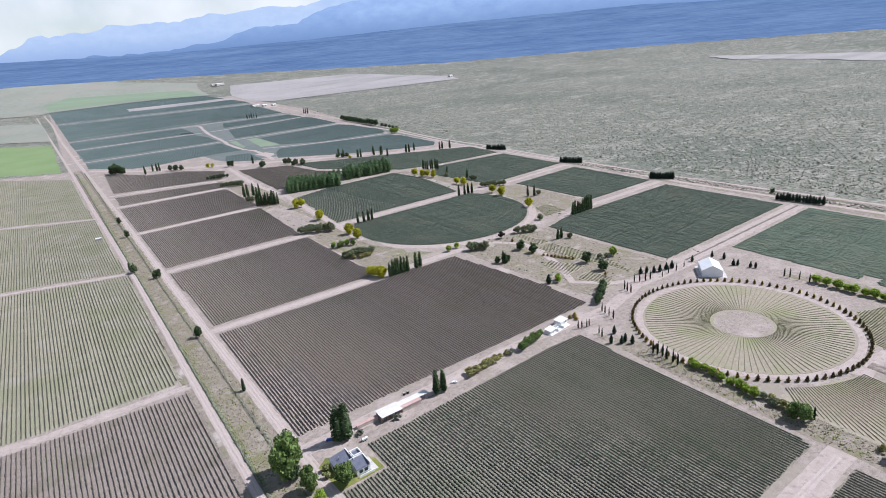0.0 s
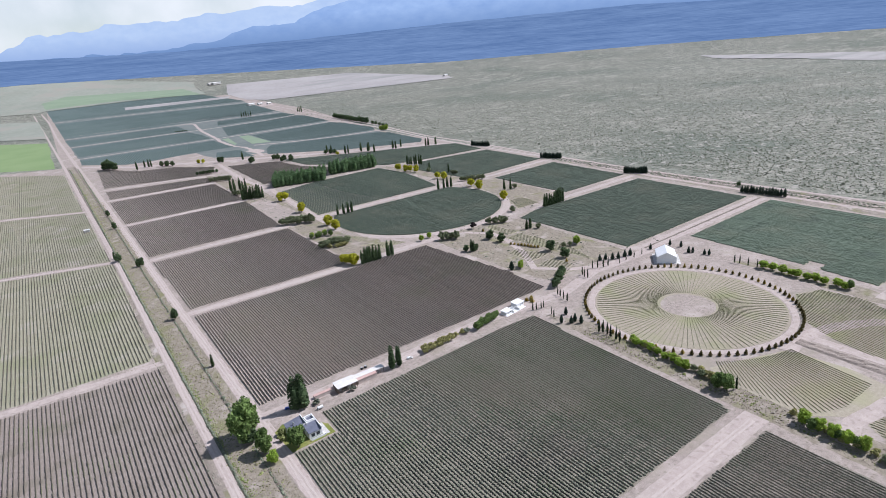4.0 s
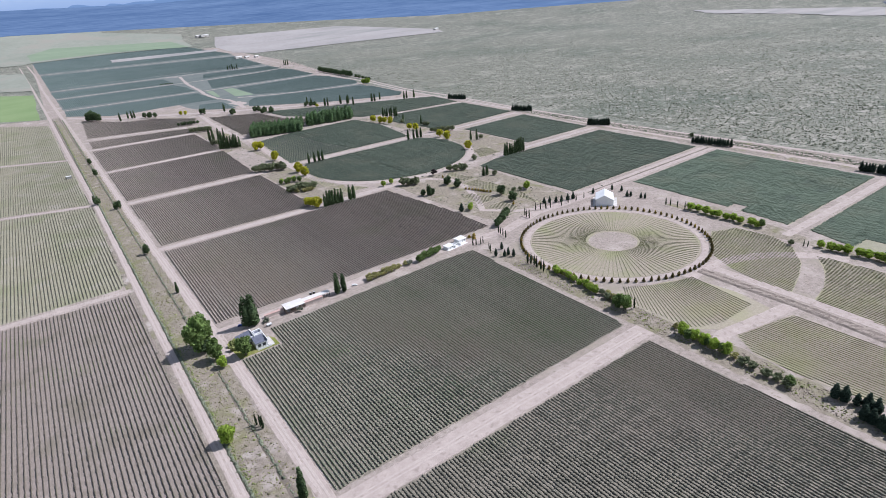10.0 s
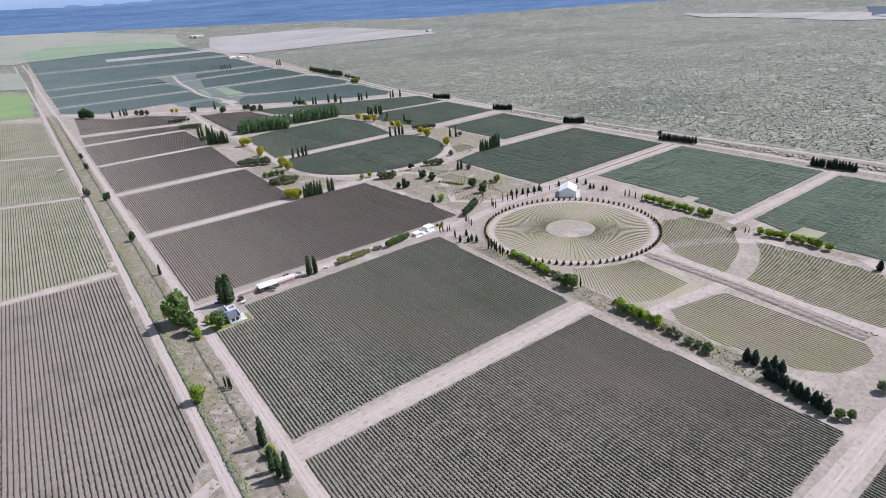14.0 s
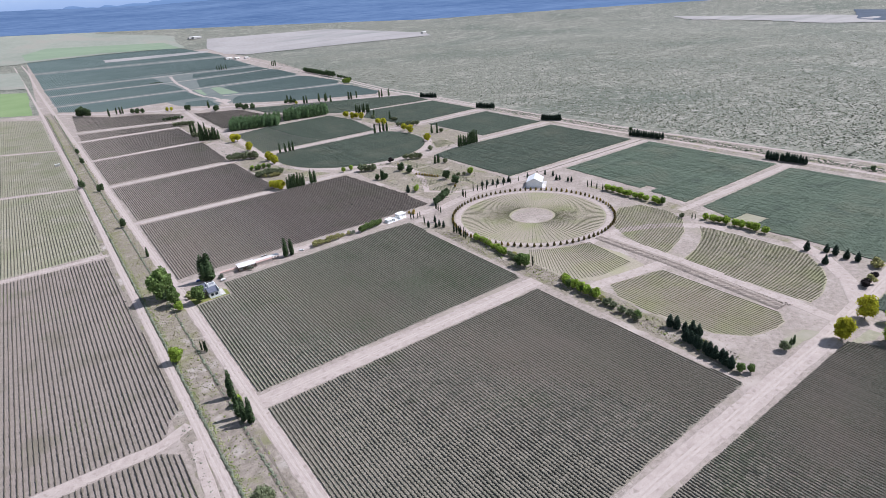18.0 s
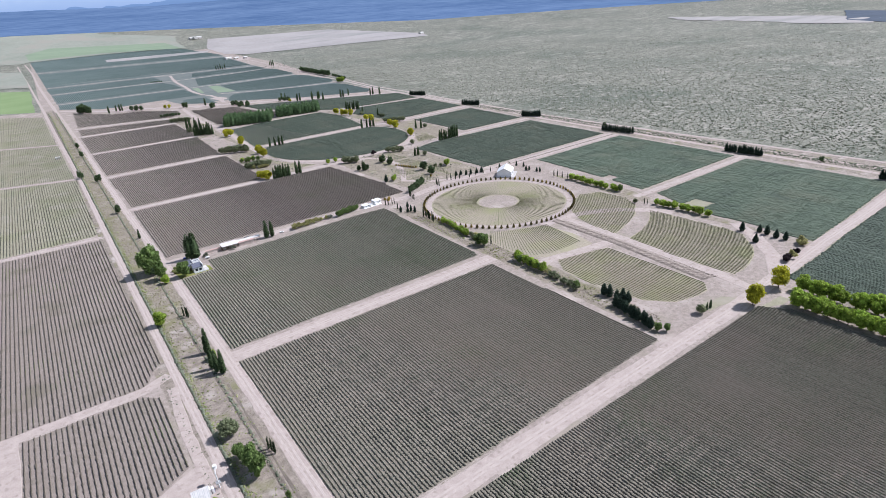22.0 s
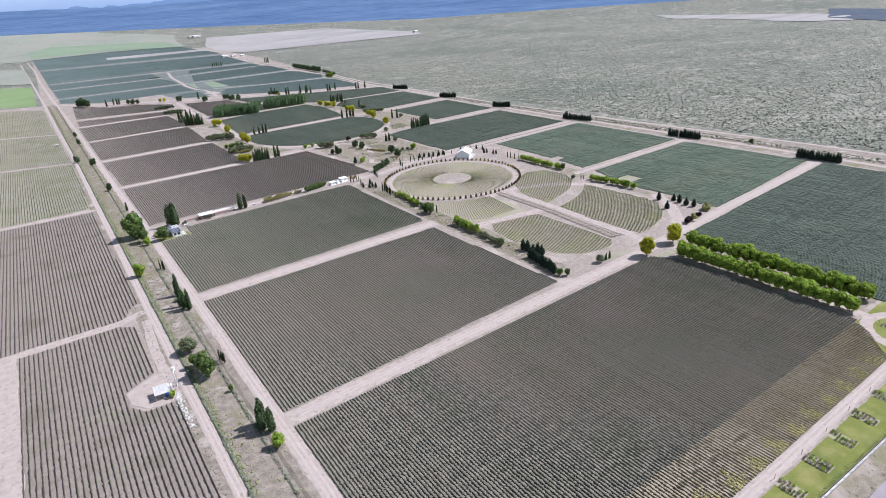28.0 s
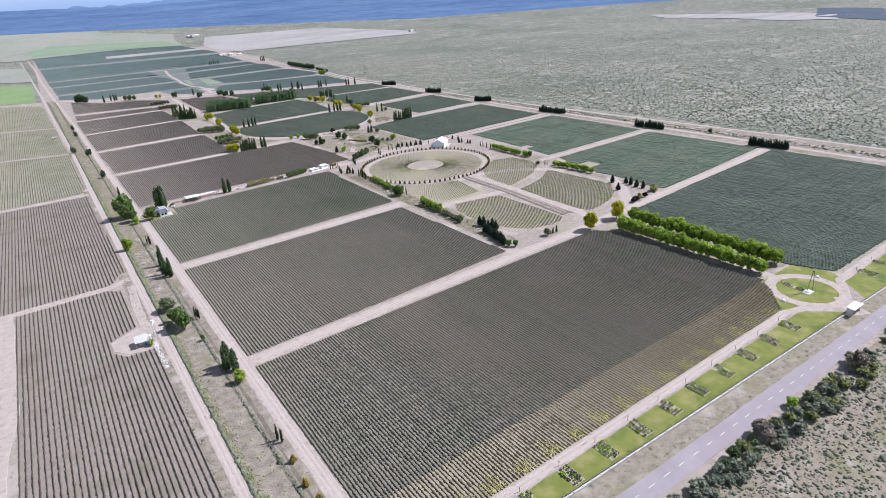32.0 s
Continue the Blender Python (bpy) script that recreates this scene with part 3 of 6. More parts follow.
strip("east_road_outer", [(528, -150), (528, 40), (519, 236), (512, 430), (516, 600), (528, 800), (530, 939), (546, 1070), (560, 1153), (570, 1370), (590, 1528), (605, 1753), (636, 2087), (672, 2548), (756, 3127)], 4.5, 0.24, M_TRACK, "outer dirt road along open scrub")
strip("east_track_mid", [(508, -150), (509, 40), (506, 236), (503, 430), (510, 600), (521, 800)], 2.6, 0.11, M_TRACK, "narrow dirt track between boundary roads")
patch("east_verge", [(478, -150), (530, -150), (516, 430), (520, 600), (500, 600), (486, 430), (480, 200)], 0.04, M_VERGE, "dry verge between boundary roads", "verge", jitter=1.2)
strip("avenue_path_west", arc(248, 528, 92, -190, -25, 40), 7.0, 0.12, M_TRACK, "curved dirt path round a vineyard block")
strip("avenue_path_north", [(158, 560), (160, 600), (166, 690), (172, 760), (165, 850), (172, 960), (178, 1040)], 6.0, 0.12, M_TRACK, "dirt path through the gardens")
strip("avenue_path_south", [(205, 431), (232, 425), (246, 405), (243, 380), (232, 350), (215, 320), (232, 300), (250, 290)], 5.0, 0.12, M_TRACK, "winding garden path")
strip("circle_path", arc(237.4, 211.5, 56.0, 0, 360, 90), 3.4, 0.13, M_TRACK, "pale ring path inside a circle of small trees")
strip("fan_path", arc(238, 75, 74, 20, 100, 30), 7.5, 0.12, M_TRACK, "curved dirt path through fan-shaped plots")
strip("fan_path_west", [(171, 100), (186, 104), (210, 100), (238, 96)], 7.0, 0.12, M_TRACK, "dirt path between fan-shaped plots")
strip("mid_ditch_path", [(246, 150), (245, 90), (240, 24), (238, 4)], 6.0, 0.115, M_TRACK, "dirt path beside a ditch")
def bank(name, line, profile, material, label, category):
    """A rough earth bank along a line: profile gives offsets to the side and heights."""
    rng = random.Random(17)
    verts, faces, n = [], [], len(profile)
    for (x0, y0), (x1, y1) in zip(line, line[1:]):
        d = math.hypot(x1 - x0, y1 - y0)
        steps = int(d / 1.6)
        for k in range(steps + 1):
            f = k / steps
            for off, h in profile:
                o = off + rng.uniform(-0.25, 0.25)
                verts.append(((x0 + (x1 - x0) * f) * U + (y1 - y0) / d * o, (y0 + (y1 - y0) * f) * U - (x1 - x0) / d * o, -0.05 if h == 0 else max(0.12, h + rng.uniform(-0.25, 0.25))))
    for i in range(len(verts) // n - 1):
        for j in range(n - 1):
            a = i * n + j
            faces.append((a, a + 1, a + n + 1, a + n))
    return tagged(link(name, verts, [f[::-1] for f in faces], material), label, category, "", "structure")


bank("mid_ditch", [(238.4, 149), (237.4, 90), (231.6, 26)], ((-5.2, 0), (-3.8, 0.5), (-2.2, 0.8), (-0.5, 0.35), (0.6, 0.35), (2.2, 1.0), (3.6, 0.8), (5.2, 0)), M_BANK, "brown earth banks of a ditch between fan plots", "ditch")
strip("garden_path_se", [(318, 60), (306, 40), (285, 18), (262, 3)], 8.0, 0.125, M_TRACK, "dirt path curving to the crossing")
strip("west_track_a", [(-30, 134), (-42, 128), (-98, 128), (-420, 140)], 5.5, 0.11, M_TRACK, "dirt track between western plots")
strip("west_track_b", [(-31, 371), (-100, 373), (-420, 420)], 5.0, 0.11, M_TRACK, "dirt track between western plots")
strip("west_track_c", [(-30, 601), (-100, 625), (-420, 730)], 4.5, 0.11, M_TRACK, "dirt track between western plots")
strip("west_track_d", [(-31, 850), (-100, 890), (-420, 1060)], 4.5, 0.11, M_TRACK, "dirt track between western plots")
strip("west_track_e", [(-31, 122), (-33, 90), (-33, 45)], 4.0, 0.11, M_TRACK, "dirt loop by the pump yard")
strip("west_track_f", [(-93, 128), (-91, 20), (-95, -10), (-96, -150)], 7.0, 0.11, M_TRACK, "wide pale dirt track")
for name, line, width in (("road_west", [(-27.4, -150), (-27.4, 140), (-27.4, 360), (-26.6, 600)], 0.75), ("road_estate", [(-3.9, -150), (-3.9, 110), (-3.6, 250), (-6, 450), (-7, 730)], 0.85),
                          ("cross_road_a", [(4, -6.2), (100, -3.4), (214, -0.5), (262, 3), (330, 8), (400, 11), (470, 16.6)], 0.9), ("cross_road_b", [(3, 128.6), (80, 129.5), (160, 130.8)], 0.9),
                          ("cross_road_c", [(4, 276), (60, 277), (138, 280)], 0.9), ("cross_road_d", [(4, 431), (70, 431), (124, 430)], 0.8), ("service_road", [(-2, -134.5), (205, -134.5)], 0.7)):
    for side in (-0.85, 0.85):
        strip("wheel_track", [(x + side * (abs(line[-1][1] - line[0][1]) > 100 and abs(x) < 40), y + side * (abs(line[-1][1] - line[0][1]) < 100)) for x, y in line], width, 0.118, M_RUT, "worn pale wheel track on a dirt road", "wheel track", jitter=0.22)
patch("pump_yard", [(-50, 56), (-37, 63), (-31, 64), (-31, 36), (-44, 38), (-49, 46)], 0.12, M_TRACK, "bare dirt yard of the pump station", "yard")
patch("far_estate_ground", [(-2, 1300), (60, 1215), (180, 1205), (190, 1110), (300, 1040), (500, 905), (512, 1090), (552, 1640), (570, 1840), (630, 2318), (655, 2466), (700, 3380), (375, 3595), (5, 3490)], 0.06, M_HAZE_VERGE, "dry ground between far vineyard blocks, tinted grey-green with haze", "ground", jitter=2, step=30)
strip("far_path", [(253, 1033), (262, 1090), (266, 1170), (256, 1212), (257, 1314), (268, 1407), (278, 1555), (292, 1660), (310, 1786), (273, 1823)], 7.0, 0.22, M_TRACK, "winding pale track through far plots", jitter=1.5)
strip("far_lane_a", [(-4, 1390), (130, 1384), (262, 1376), (400, 1370), (543, 1365)], 5.0, 0.22, M_TRACK, "far dirt lane")
strip("far_lane_b", [(-4, 1636), (150, 1626), (300, 1606), (470, 1612), (560, 1640)], 6.0, 0.22, M_TRACK, "far dirt lane")
strip("far_lane_c", [(-2, 1852), (273, 1826), (400, 1812), (560, 1785)], 6.5, 0.22, M_TRACK, "far dirt lane")
strip("far_lane_d", [(2, 2560), (330, 2470), (648, 2370)], 10.0, 0.25, M_TRACK, "far dirt lane")
strip("far_lane_e", [(286, 1180), (355, 1139), (432, 1110), (525, 1094)], 5.0, 0.22, M_TRACK, "far dirt lane")
patch("far_lawn", [(308, 1355), (327, 1349), (323, 1190), (290, 1205)], 0.2, M_CROP_HAZE, "grassy patch beside the far track", "lawn", jitter=1.0)
patch("far_lawn_b", [(270, 1357), (284, 1350), (270, 1246), (262, 1230)], 0.2, M_CROP_HAZE, "grassy patch beside the far track", "lawn", jitter=1.0)
patch("far_clearing", [(251, 1121), (272, 1130), (279, 1100), (272, 1080), (256, 1076)], 0.21, M_TRACK, "pale round clearing", "clearing", jitter=1.0)
patch("fallow_plot", [(124, 711), (150, 718), (153, 630), (150, 597), (124, 591)], 0.09, M_DIRT, "bare fallow plot of pale soil", "field", jitter=0.5)
patch("far_yard", [(600, 2080), (650, 2090), (690, 2240), (640, 2250)], 0.13, M_TRACK, "far pale farmyard", "yard")

# highway, verge, lawns
def highway_y(x, off=0.0):
    return -160.5 - 0.019 * (x - 110) + off


def along_highway(a, b):
    xs = (-420, -200, 0, 200, 400, 900)
    return [(x, highway_y(x, a)) for x in xs] + [(x, highway_y(x, b)) for x in reversed(xs)]


patch("highway", along_highway(3.7, -4.1), 0.10, M_ASPHALT, "worn grey two-lane asphalt road", "road", jitter=0.12)
patch("south_shoulder", along_highway(-3.9, -7.0), 0.06, M_DIRT, "pale gravel road shoulder", "verge", jitter=0.5)
patch("north_shoulder", [(-420, -149.5), (-3, -145.5), (222, -152.2), (478, -159.9), (900, -172)] + [(x, highway_y(x, 3.6)) for x in (900, 400, 0, -420)], 0.07, M_SHOULDER, "dry grass road shoulder", "verge", jitter=0.4)
mark = fast_mesh("lane_mark", np.array([(0, -0.1, 0), (3.6, -0.09, 0), (3.6, 0.09, 0), (0, 0.1, 0)]), np.array([[0, 1, 2, 3]]), M_WHITE)
for i in range(70):
    ob = new("lane_mark", mark)
    ob.matrix_world = pose((-60 + i * 7.43) * U, highway_y(-60 + i * 7.43) * U, 0.14, 0, 0, -1.1)
    tagged(ob, "white dashed lane mark on worn asphalt", "lane mark", "lane marks", "structure")
patch("south_ground", [(-420, highway_y(-420, -6.3)), (900, highway_y(900, -6.3)), (900, -330), (-420, -330)], 0.03, M_SHOULDER, "dry brownish ground with scrub beyond the highway", "ground", jitter=1.0, step=12)
patch("south_lawn", [(-2, -137), (212, -138), (226, -151.6), (-2, -145)], 0.08, M_LAWN, "mown lawn strip beside the wall", "lawn", jitter=0.2)
patch("south_lawn_east", [(256, -138), (478, -138), (478, -159), (244, -152.3)], 0.08, M_LAWN, "mown lawn strip beside the wall", "lawn", jitter=0.2)
strip("service_road", [(-6, -134.5), (205, -134.5), (216, -138), (224, -146)], 3.9, 0.11, M_TRACK, "pale service road beside lawns")
strip("service_road_east", [(244, -143), (256, -136), (300, -134.5), (480, -134.5)], 3.9, 0.11, M_TRACK, "pale service road beside lawns")
patch("avenue_ground", [(229, -16), (257, -14), (257, -110), (228, -110)], 0.07, M_VERGE, "shaded dry ground under avenue trees", "verge", jitter=0.8)
patch("round_lawn", [(206, -131), (228, -112), (258, -112), (262, -131), (252, -139), (216, -139)], 0.07, M_LAWN, "lawn round the entrance circle", "lawn", jitter=0.3)
strip("roundabout", arc(234, -130.5, 15.6, 0, 360, 48), 4.6, 0.12, M_TRACK, "pale gravel roundabout")
patch("round_island", arc(234, -130.5, 13.3, 0, 354, 59), 0.10, M_LAWN, "round lawn island with flower beds", "lawn", jitter=0.1)
strip("entrance_drive", [(238, -144), (232, -150), (228, -157)], 7.0, 0.125, M_TRACK, "gravel entrance drive")
strip("avenue_drive", [(236, -114), (244, -60), (243, -8)], 6.0, 0.125, M_TRACK, "gravel drive between avenue trees")
patch("house_lawn", [(-0.5, 243.5), (20, 244), (20, 252), (16, 258), (3, 266), (-2, 262)], 0.11, M_LAWN, "small lawn round the house", "lawn", jitter=0.2)
patch("grass_patch", [(200, 6), (222, 3), (218, 10), (204, 12)], 0.09, M_SOIL_GREEN, "patch of grass beside the track", "lawn", jitter=0.5)
patch("bare_notch", [(325, 92), (344, 91), (344, 105), (327, 106)], 0.07, M_SOIL_GREEN, "grassy gap in the vine rows", "plot", jitter=0.4)
patch("grass_patch_b", [(218, -8), (232, -14), (252, -14), (250, -9), (230, -9)], 0.09, M_SOIL_GREEN, "patch of grass at the avenue end", "lawn", jitter=0.5)
patch("circle_ground", arc(237.4, 211.5, 53.6, 0, 355, 71), 0.09, M_SOIL_ROUND, "round plot of pale dry ground with radial rows", "plot", jitter=0.3)
patch("circle_centre", arc(236.8, 210.8, 15.6, 0, 350, 35), 0.12, M_DIRT, "bare round clearing in the circular plot", "clearing", jitter=0.3)
patch("garden_dry", [(126, 440), (160, 436), (168, 470), (160, 520), (158, 700), (166, 840), (134, 960), (132, 740), (124, 720), (124, 590)], 0.05, M_SHOULDER, "dry garden ground with weeds", "verge", jitter=0.8)
patch("garden_dry_mid", [(200, 425), (201, 330), (206, 300), (228, 296), (288, 297), (290, 420), (262, 432), (230, 432)], 0.05, M_SHOULDER, "dry garden ground with weeds", "verge", jitter=0.8)
patch("garden_dry_east", [(322, 445), (380, 452), (382, 565), (350, 572), (336, 560), (338, 520), (318, 470)], 0.05, M_SHOULDER, "dry garden ground with weeds", "verge", jitter=0.8)
patch("garden_dry_north", [(336, 596), (360, 600), (352, 690), (342, 745), (330, 750), (336, 690)], 0.05, M_SHOULDER, "dry garden ground with weeds", "verge", jitter=0.8)
patch("garden_strip", [(163, 8), (178, 30), (182, 100), (182, 150), (176, 200), (180, 235), (168, 262), (164, 200)], 0.047, M_SHOULDER, "dry grassy strip with trees", "verge", jitter=0.8)
patch("garden_strip_east", [(316, 20), (322, 120), (336, 200), (318, 230), (312, 150), (312, 60)], 0.047, M_SHOULDER, "dry grassy strip with trees", "verge", jitter=0.8)

# distant fields
patch("field_west_green", [(-420, 2300), (-39, 1824), (-47, 1300), (-420, 1660)], 0.10, M_CROP, "bright green far field", "field", jitter=2, step=40)
patch("field_west_pale", [(-420, 3300), (-42, 2750), (-40, 1950), (-420, 2420)], 0.10, M_PASTURE, "pale far pasture", "field", jitter=3, step=60)
patch("field_far_green", [(6, 4537), (190, 5493), (827, 4442), (717, 3420), (377, 3771), (8, 3672)], 0.42, M_CROP_HAZE, "far light green pasture tinted with haze", "field", jitter=4, step=80)
patch("field_far_pale", [(-900, 13000), (1122, 11539), (1230, 5955), (900, 4400), (740, 3450), (663, 3540), (375, 3620), (7, 3520), (-40, 3400), (-900, 4264)], 0.22, M_PASTURE, "far pale pasture", "field", jitter=4, step=120)
patch("field_far_strip", [(283, 3015), (501, 2976), (723, 2915), (684, 2773), (450, 2765), (268, 2818)], 0.45, M_PLOUGH, "far bare strip between vineyards", "field", jitter=4, step=60)
patch("field_far_plough", [(1117, 4425), (1924, 4105), (1678, 2481), (1554, 2253), (720, 2361), (690, 2548), (770, 3127)], 0.3, M_PLOUGH, "far bare pinkish field", "field", jitter=4, step=80)

patch("far_bare_patch", [(2560, 1700), (2500, 1380), (2450, 1000), (2330, 700), (2080, 640), (2050, 800), (2200, 1050), (2300, 1400)], 0.3, M_PLOUGH, "far bare pale ground on the scrub plain", "field", jitter=14, step=50)
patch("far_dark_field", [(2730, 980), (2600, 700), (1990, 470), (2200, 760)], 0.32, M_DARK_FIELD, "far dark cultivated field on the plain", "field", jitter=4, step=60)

# ---------------------------------------------------------------- vineyards
ROW = {
    #          half width, height, underside, gap chance, unevenness, step, material, flat top
    "green": (0.44, 0.55, 0.05, 0.03, 1.6, 0.6, M_VINE, 0.6),
    "deep": (0.45, 0.70, 0.05, 0.04, 1.4, 0.6, M_VINE_G, 0.6),
    "east": (0.70, 0.46, 0.0, 0.0, 0.7, 1.6, M_VINE_E, 0.75),
    "dark": (0.68, 0.50, 0.0, 0.0, 0.6, 2.0, M_VINE_D, 0.75),
    "brown": (0.41, 0.95, 0.05, 0.04, 1.1, 1.0, M_VINE_B, 0.6),
    "yellow": (0.33, 0.6, 0.05, 0.10, 1.6, 0.6, M_VINE_YEL, 0.6),
    "western": (0.25, 0.74, 0.34, 0.05, 1.3, 0.6, M_VINE_W, 0.6),
    "grassy": (0.21, 0.85, 0.40, 0.12, 1.2, 0.8, M_VINE_W, 0.6),
    "young": (0.22, 0.42, 0.1, 0.16, 1.2, 0.8, M_VINE_Y, 0.6),
    "avenue": (0.64, 0.56, 0.0, 0.0, 0.8, 1.3, M_VINE_S, 0.7),
    "spoke": (0.17, 0.34, 0.1, 0.18, 1.2, 0.8, M_VINE_Y, 0.6),
    "far": (0.7, 0.7, 0.0, 0.0, 1.0, 2.0, M_VINE_HAZE, 0.5),
}
ROW_MESH = {}


def row_mesh(kind, length, variant):
    key = (kind, length, variant)
    if key in ROW_MESH:
        return ROW_MESH[key]
    w, h, under, gap, uneven, step, material, top = ROW[kind]
    rng = np.random.RandomState(hash((len(kind) * 7 + ord(kind[0]), length, variant)) % 99991)
    n = max(3, int(length / step))
    y = np.linspace(0, length, n + 1)
    y[1:-1] += rng.uniform(-0.3, 0.3, n - 1) * step
    s = np.where(rng.rand(n + 1) < gap, 0.3, 1 + uneven * rng.uniform(-0.36, 0.28, n + 1))
    s[0], s[-1] = 0.8, 0.8
    profile = np.array([(-0.5, under), (-1.0, under + (1 - under) * 0.5), (-top, 1.0), (top, 1.0), (1.0, under + (1 - under) * 0.5), (0.5, under)])
    v = np.zeros((n + 1, 6, 3))
    drift = rng.uniform(-0.06, 0.06, n + 1)
    for j, (px, pz) in enumerate(profile):
        v[:, j, 0] = px * w * s * (1 + uneven * rng.uniform(-0.22, 0.22, n + 1)) + drift
        v[:, j, 1] = y + rng.uniform(-0.15, 0.15, n + 1) * step
        v[:, j, 2] = 0.03 + pz * h * (0.4 + 0.6 * s) * (1 + uneven * rng.uniform(-0.14, 0.12, n + 1))
    i = np.arange(n)[:, None] * 6
    j = np.arange(6)[None, :]
    k = (j + 1) % 6
    f = np.stack([i + j, i + k, i + k + 6, i + j + 6], -1).reshape(-1, 4)
    caps = np.array([[0, 1, 2, 3], [0, 3, 4, 5], [n * 6 + 3, n * 6 + 2, n * 6 + 1, n * 6], [n * 6 + 5, n * 6 + 4, n * 6 + 3, n * 6]])
    ROW_MESH[key] = fast_mesh("vine_hedge", v.reshape(-1, 3), np.vstack([f[:, ::-1], caps]), material)
    return ROW_MESH[key]


LENGTHS = (10, 20, 40, 80, 130, 165)


def segments(poly, angle, spacing):
    """Parallel lines through a polygon: (x, y, length) of each piece, running at angle degrees left of +y."""
    c, s = math.cos(radians(-angle)), math.sin(radians(-angle))
    turned = [(c * x - s * y, s * x + c * y) for x, y in poly]
    lo, hi = min(p[0] for p in turned), max(p[0] for p in turned)
    out = []
    k = max(1, int((hi - lo - 1.0) / spacing))
    for i in range(k + 1):
        x = lo + 0.5 + i * (hi - lo - 1.0) / k
        cuts = []
        for a, b in zip(turned, turned[1:] + turned[:1]):
            if (a[0] <= x) != (b[0] <= x):
                cuts.append(a[1] + (b[1] - a[1]) * (x - a[0]) / (b[0] - a[0]))
        cuts.sort()
        for y0, y1 in zip(cuts[::2], cuts[1::2]):
            if y1 - y0 > 3:
                out.append((c * x + s * y0, -s * x + c * y0, y1 - y0))
    return out


def add_row(root, ox, oy, x, y, length, angle, kind, rng):
    canon = min(LENGTHS, key=lambda q: abs(math.log(q / length)))
    ob = new("vine_hedge", row_mesh(kind, canon, rng.randrange(4)))
    ob.parent = root
    flip = rng.random() < 0.5
    m = Matrix.Translation((x - ox, y - oy, 0.05)) @ Matrix.Rotation(radians(angle), 4, "Z")
    if flip:
        m = m @ Matrix.Translation((0, length, 0)) @ Matrix.Rotation(math.pi, 4, "Z")
    ob.matrix_local = m @ Matrix.Diagonal((rng.uniform(0.9, 1.1), length / canon, rng.uniform(0.92, 1.08), 1))


def block(poly, kind, soil, label, angle=0.0, spacing=1.6, joined=False, group="vineyard blocks", end=1.0, lift=0.0):
    cx, cy = sum(p[0] for p in poly) / len(poly), sum(p[1] for p in poly) / len(poly)
    rng = random.Random(int(cx * 13 + cy * 7))
    root = base("vineyard_block", cx, cy, label, "vineyard", group)
    if joined:
        patch("vineyard_ground", poly, 0.16, soil, "dark haze-tinted ground of a far vineyard block", "ground", step=30)
    else:
        patch("soil", [(x - cx, y - cy) for x, y in poly], 0.055 + lift, soil, jitter=0.3, parent=root)
    poly, cx, cy = [(x * U, y * U) for x, y in poly], cx * U, cy * U
    if not joined:
        for x, y, length in segments(poly, angle, spacing):
            e = rng.uniform(0.0, 1.4) * end
            add_row(root, cx, cy, x - math.sin(radians(angle)) * e, y + math.cos(radians(angle)) * e, length - e - rng.uniform(0, 1.4) * end, angle, kind, rng)
        return root
    w, h, under, gap, uneven, step, material, top = ROW[kind]
    verts, faces = [], []
    for x, y, length in segments(poly, angle, spacing):
        n = max(2, int(length / 18))
        a = len(verts)
        for i in range(n + 1):
            px, py = x - cx - math.sin(radians(angle)) * length * i / n, y - cy + math.cos(radians(angle)) * length * i / n
            o = rng.uniform(0.75, 1.2)
            fx, fy, fz = onto((px + cx) / U, (py + cy) / U)
            px, py = fx - root.location.x, fy - root.location.y
            verts += [(px - w * 1.7 * o, py, fz - root.location.z + 0.2), (px, py, fz - root.location.z + h * o + 0.2), (px + w * 1.7 * o, py, fz - root.location.z + 0.2)]
        for i in range(n):
            b = a + i * 3
            faces += [(b, b + 3, b + 4, b + 1), (b + 1, b + 4, b + 5, b + 2)]
    rows = link("vine_cover", verts, [f[::-1] for f in faces], material, root)
    tagged(rows, kind="stuff")
    return root


LG, LB = "dark green vine rows on grey-brown soil", "brownish sparse vine rows on dry soil"
block([(-0.5, -12), (222, -7), (230, -20), (230, -112), (-0.5, -112.5)], "green", M_SOIL_DIM, "large block of dark green vine rows by the avenue", spacing=1.72, end=0.3)
block([(-0.5, -111.9), (229, -111.6), (223, -119), (207, -132.3), (-0.5, -132.3)], "yellow", M_SOIL_YEL, "yellowing weedy ends of vine rows by the service road", spacing=1.72, end=0.3, lift=0.01)
block([(-0.5, -1.5), (160, 6), (157, 124), (-0.5, 122.8)], "green", M_SOIL_DIM, LG, spacing=1.9)
block([(0, 136), (160, 140), (162, 266), (140, 267), (21, 262), (21, 243), (0, 242)], "deep", M_SOIL_DIM, "dark green vine rows beside the farmhouse", spacing=2.0)
block([(0, 288), (196, 290), (198, 330), (188, 424), (0, 424)], "brown", M_SOIL, LB, spacing=2.1)
block([(0, 438), (124, 437), (122, 572), (-1, 570)], "brown", M_SOIL, LB, spacing=2.1)
block([(-1, 589), (122, 590), (128, 725), (-1, 726)], "brown", M_SOIL, LB, spacing=2.1)
block([(-1, 739), (130, 738), (129, 870), (-1, 880)], "brown", M_SOIL, LB, spacing=2.1)
block([(1, 899), (130, 886), (140, 925), (3, 962)], "brown", M_SOIL, LB, spacing=2.1)
block([(4, 994), (144, 948), (166, 1010), (118, 1080), (66, 1105), (14, 1205)], "brown", M_SOIL, LB, spacing=2.1)
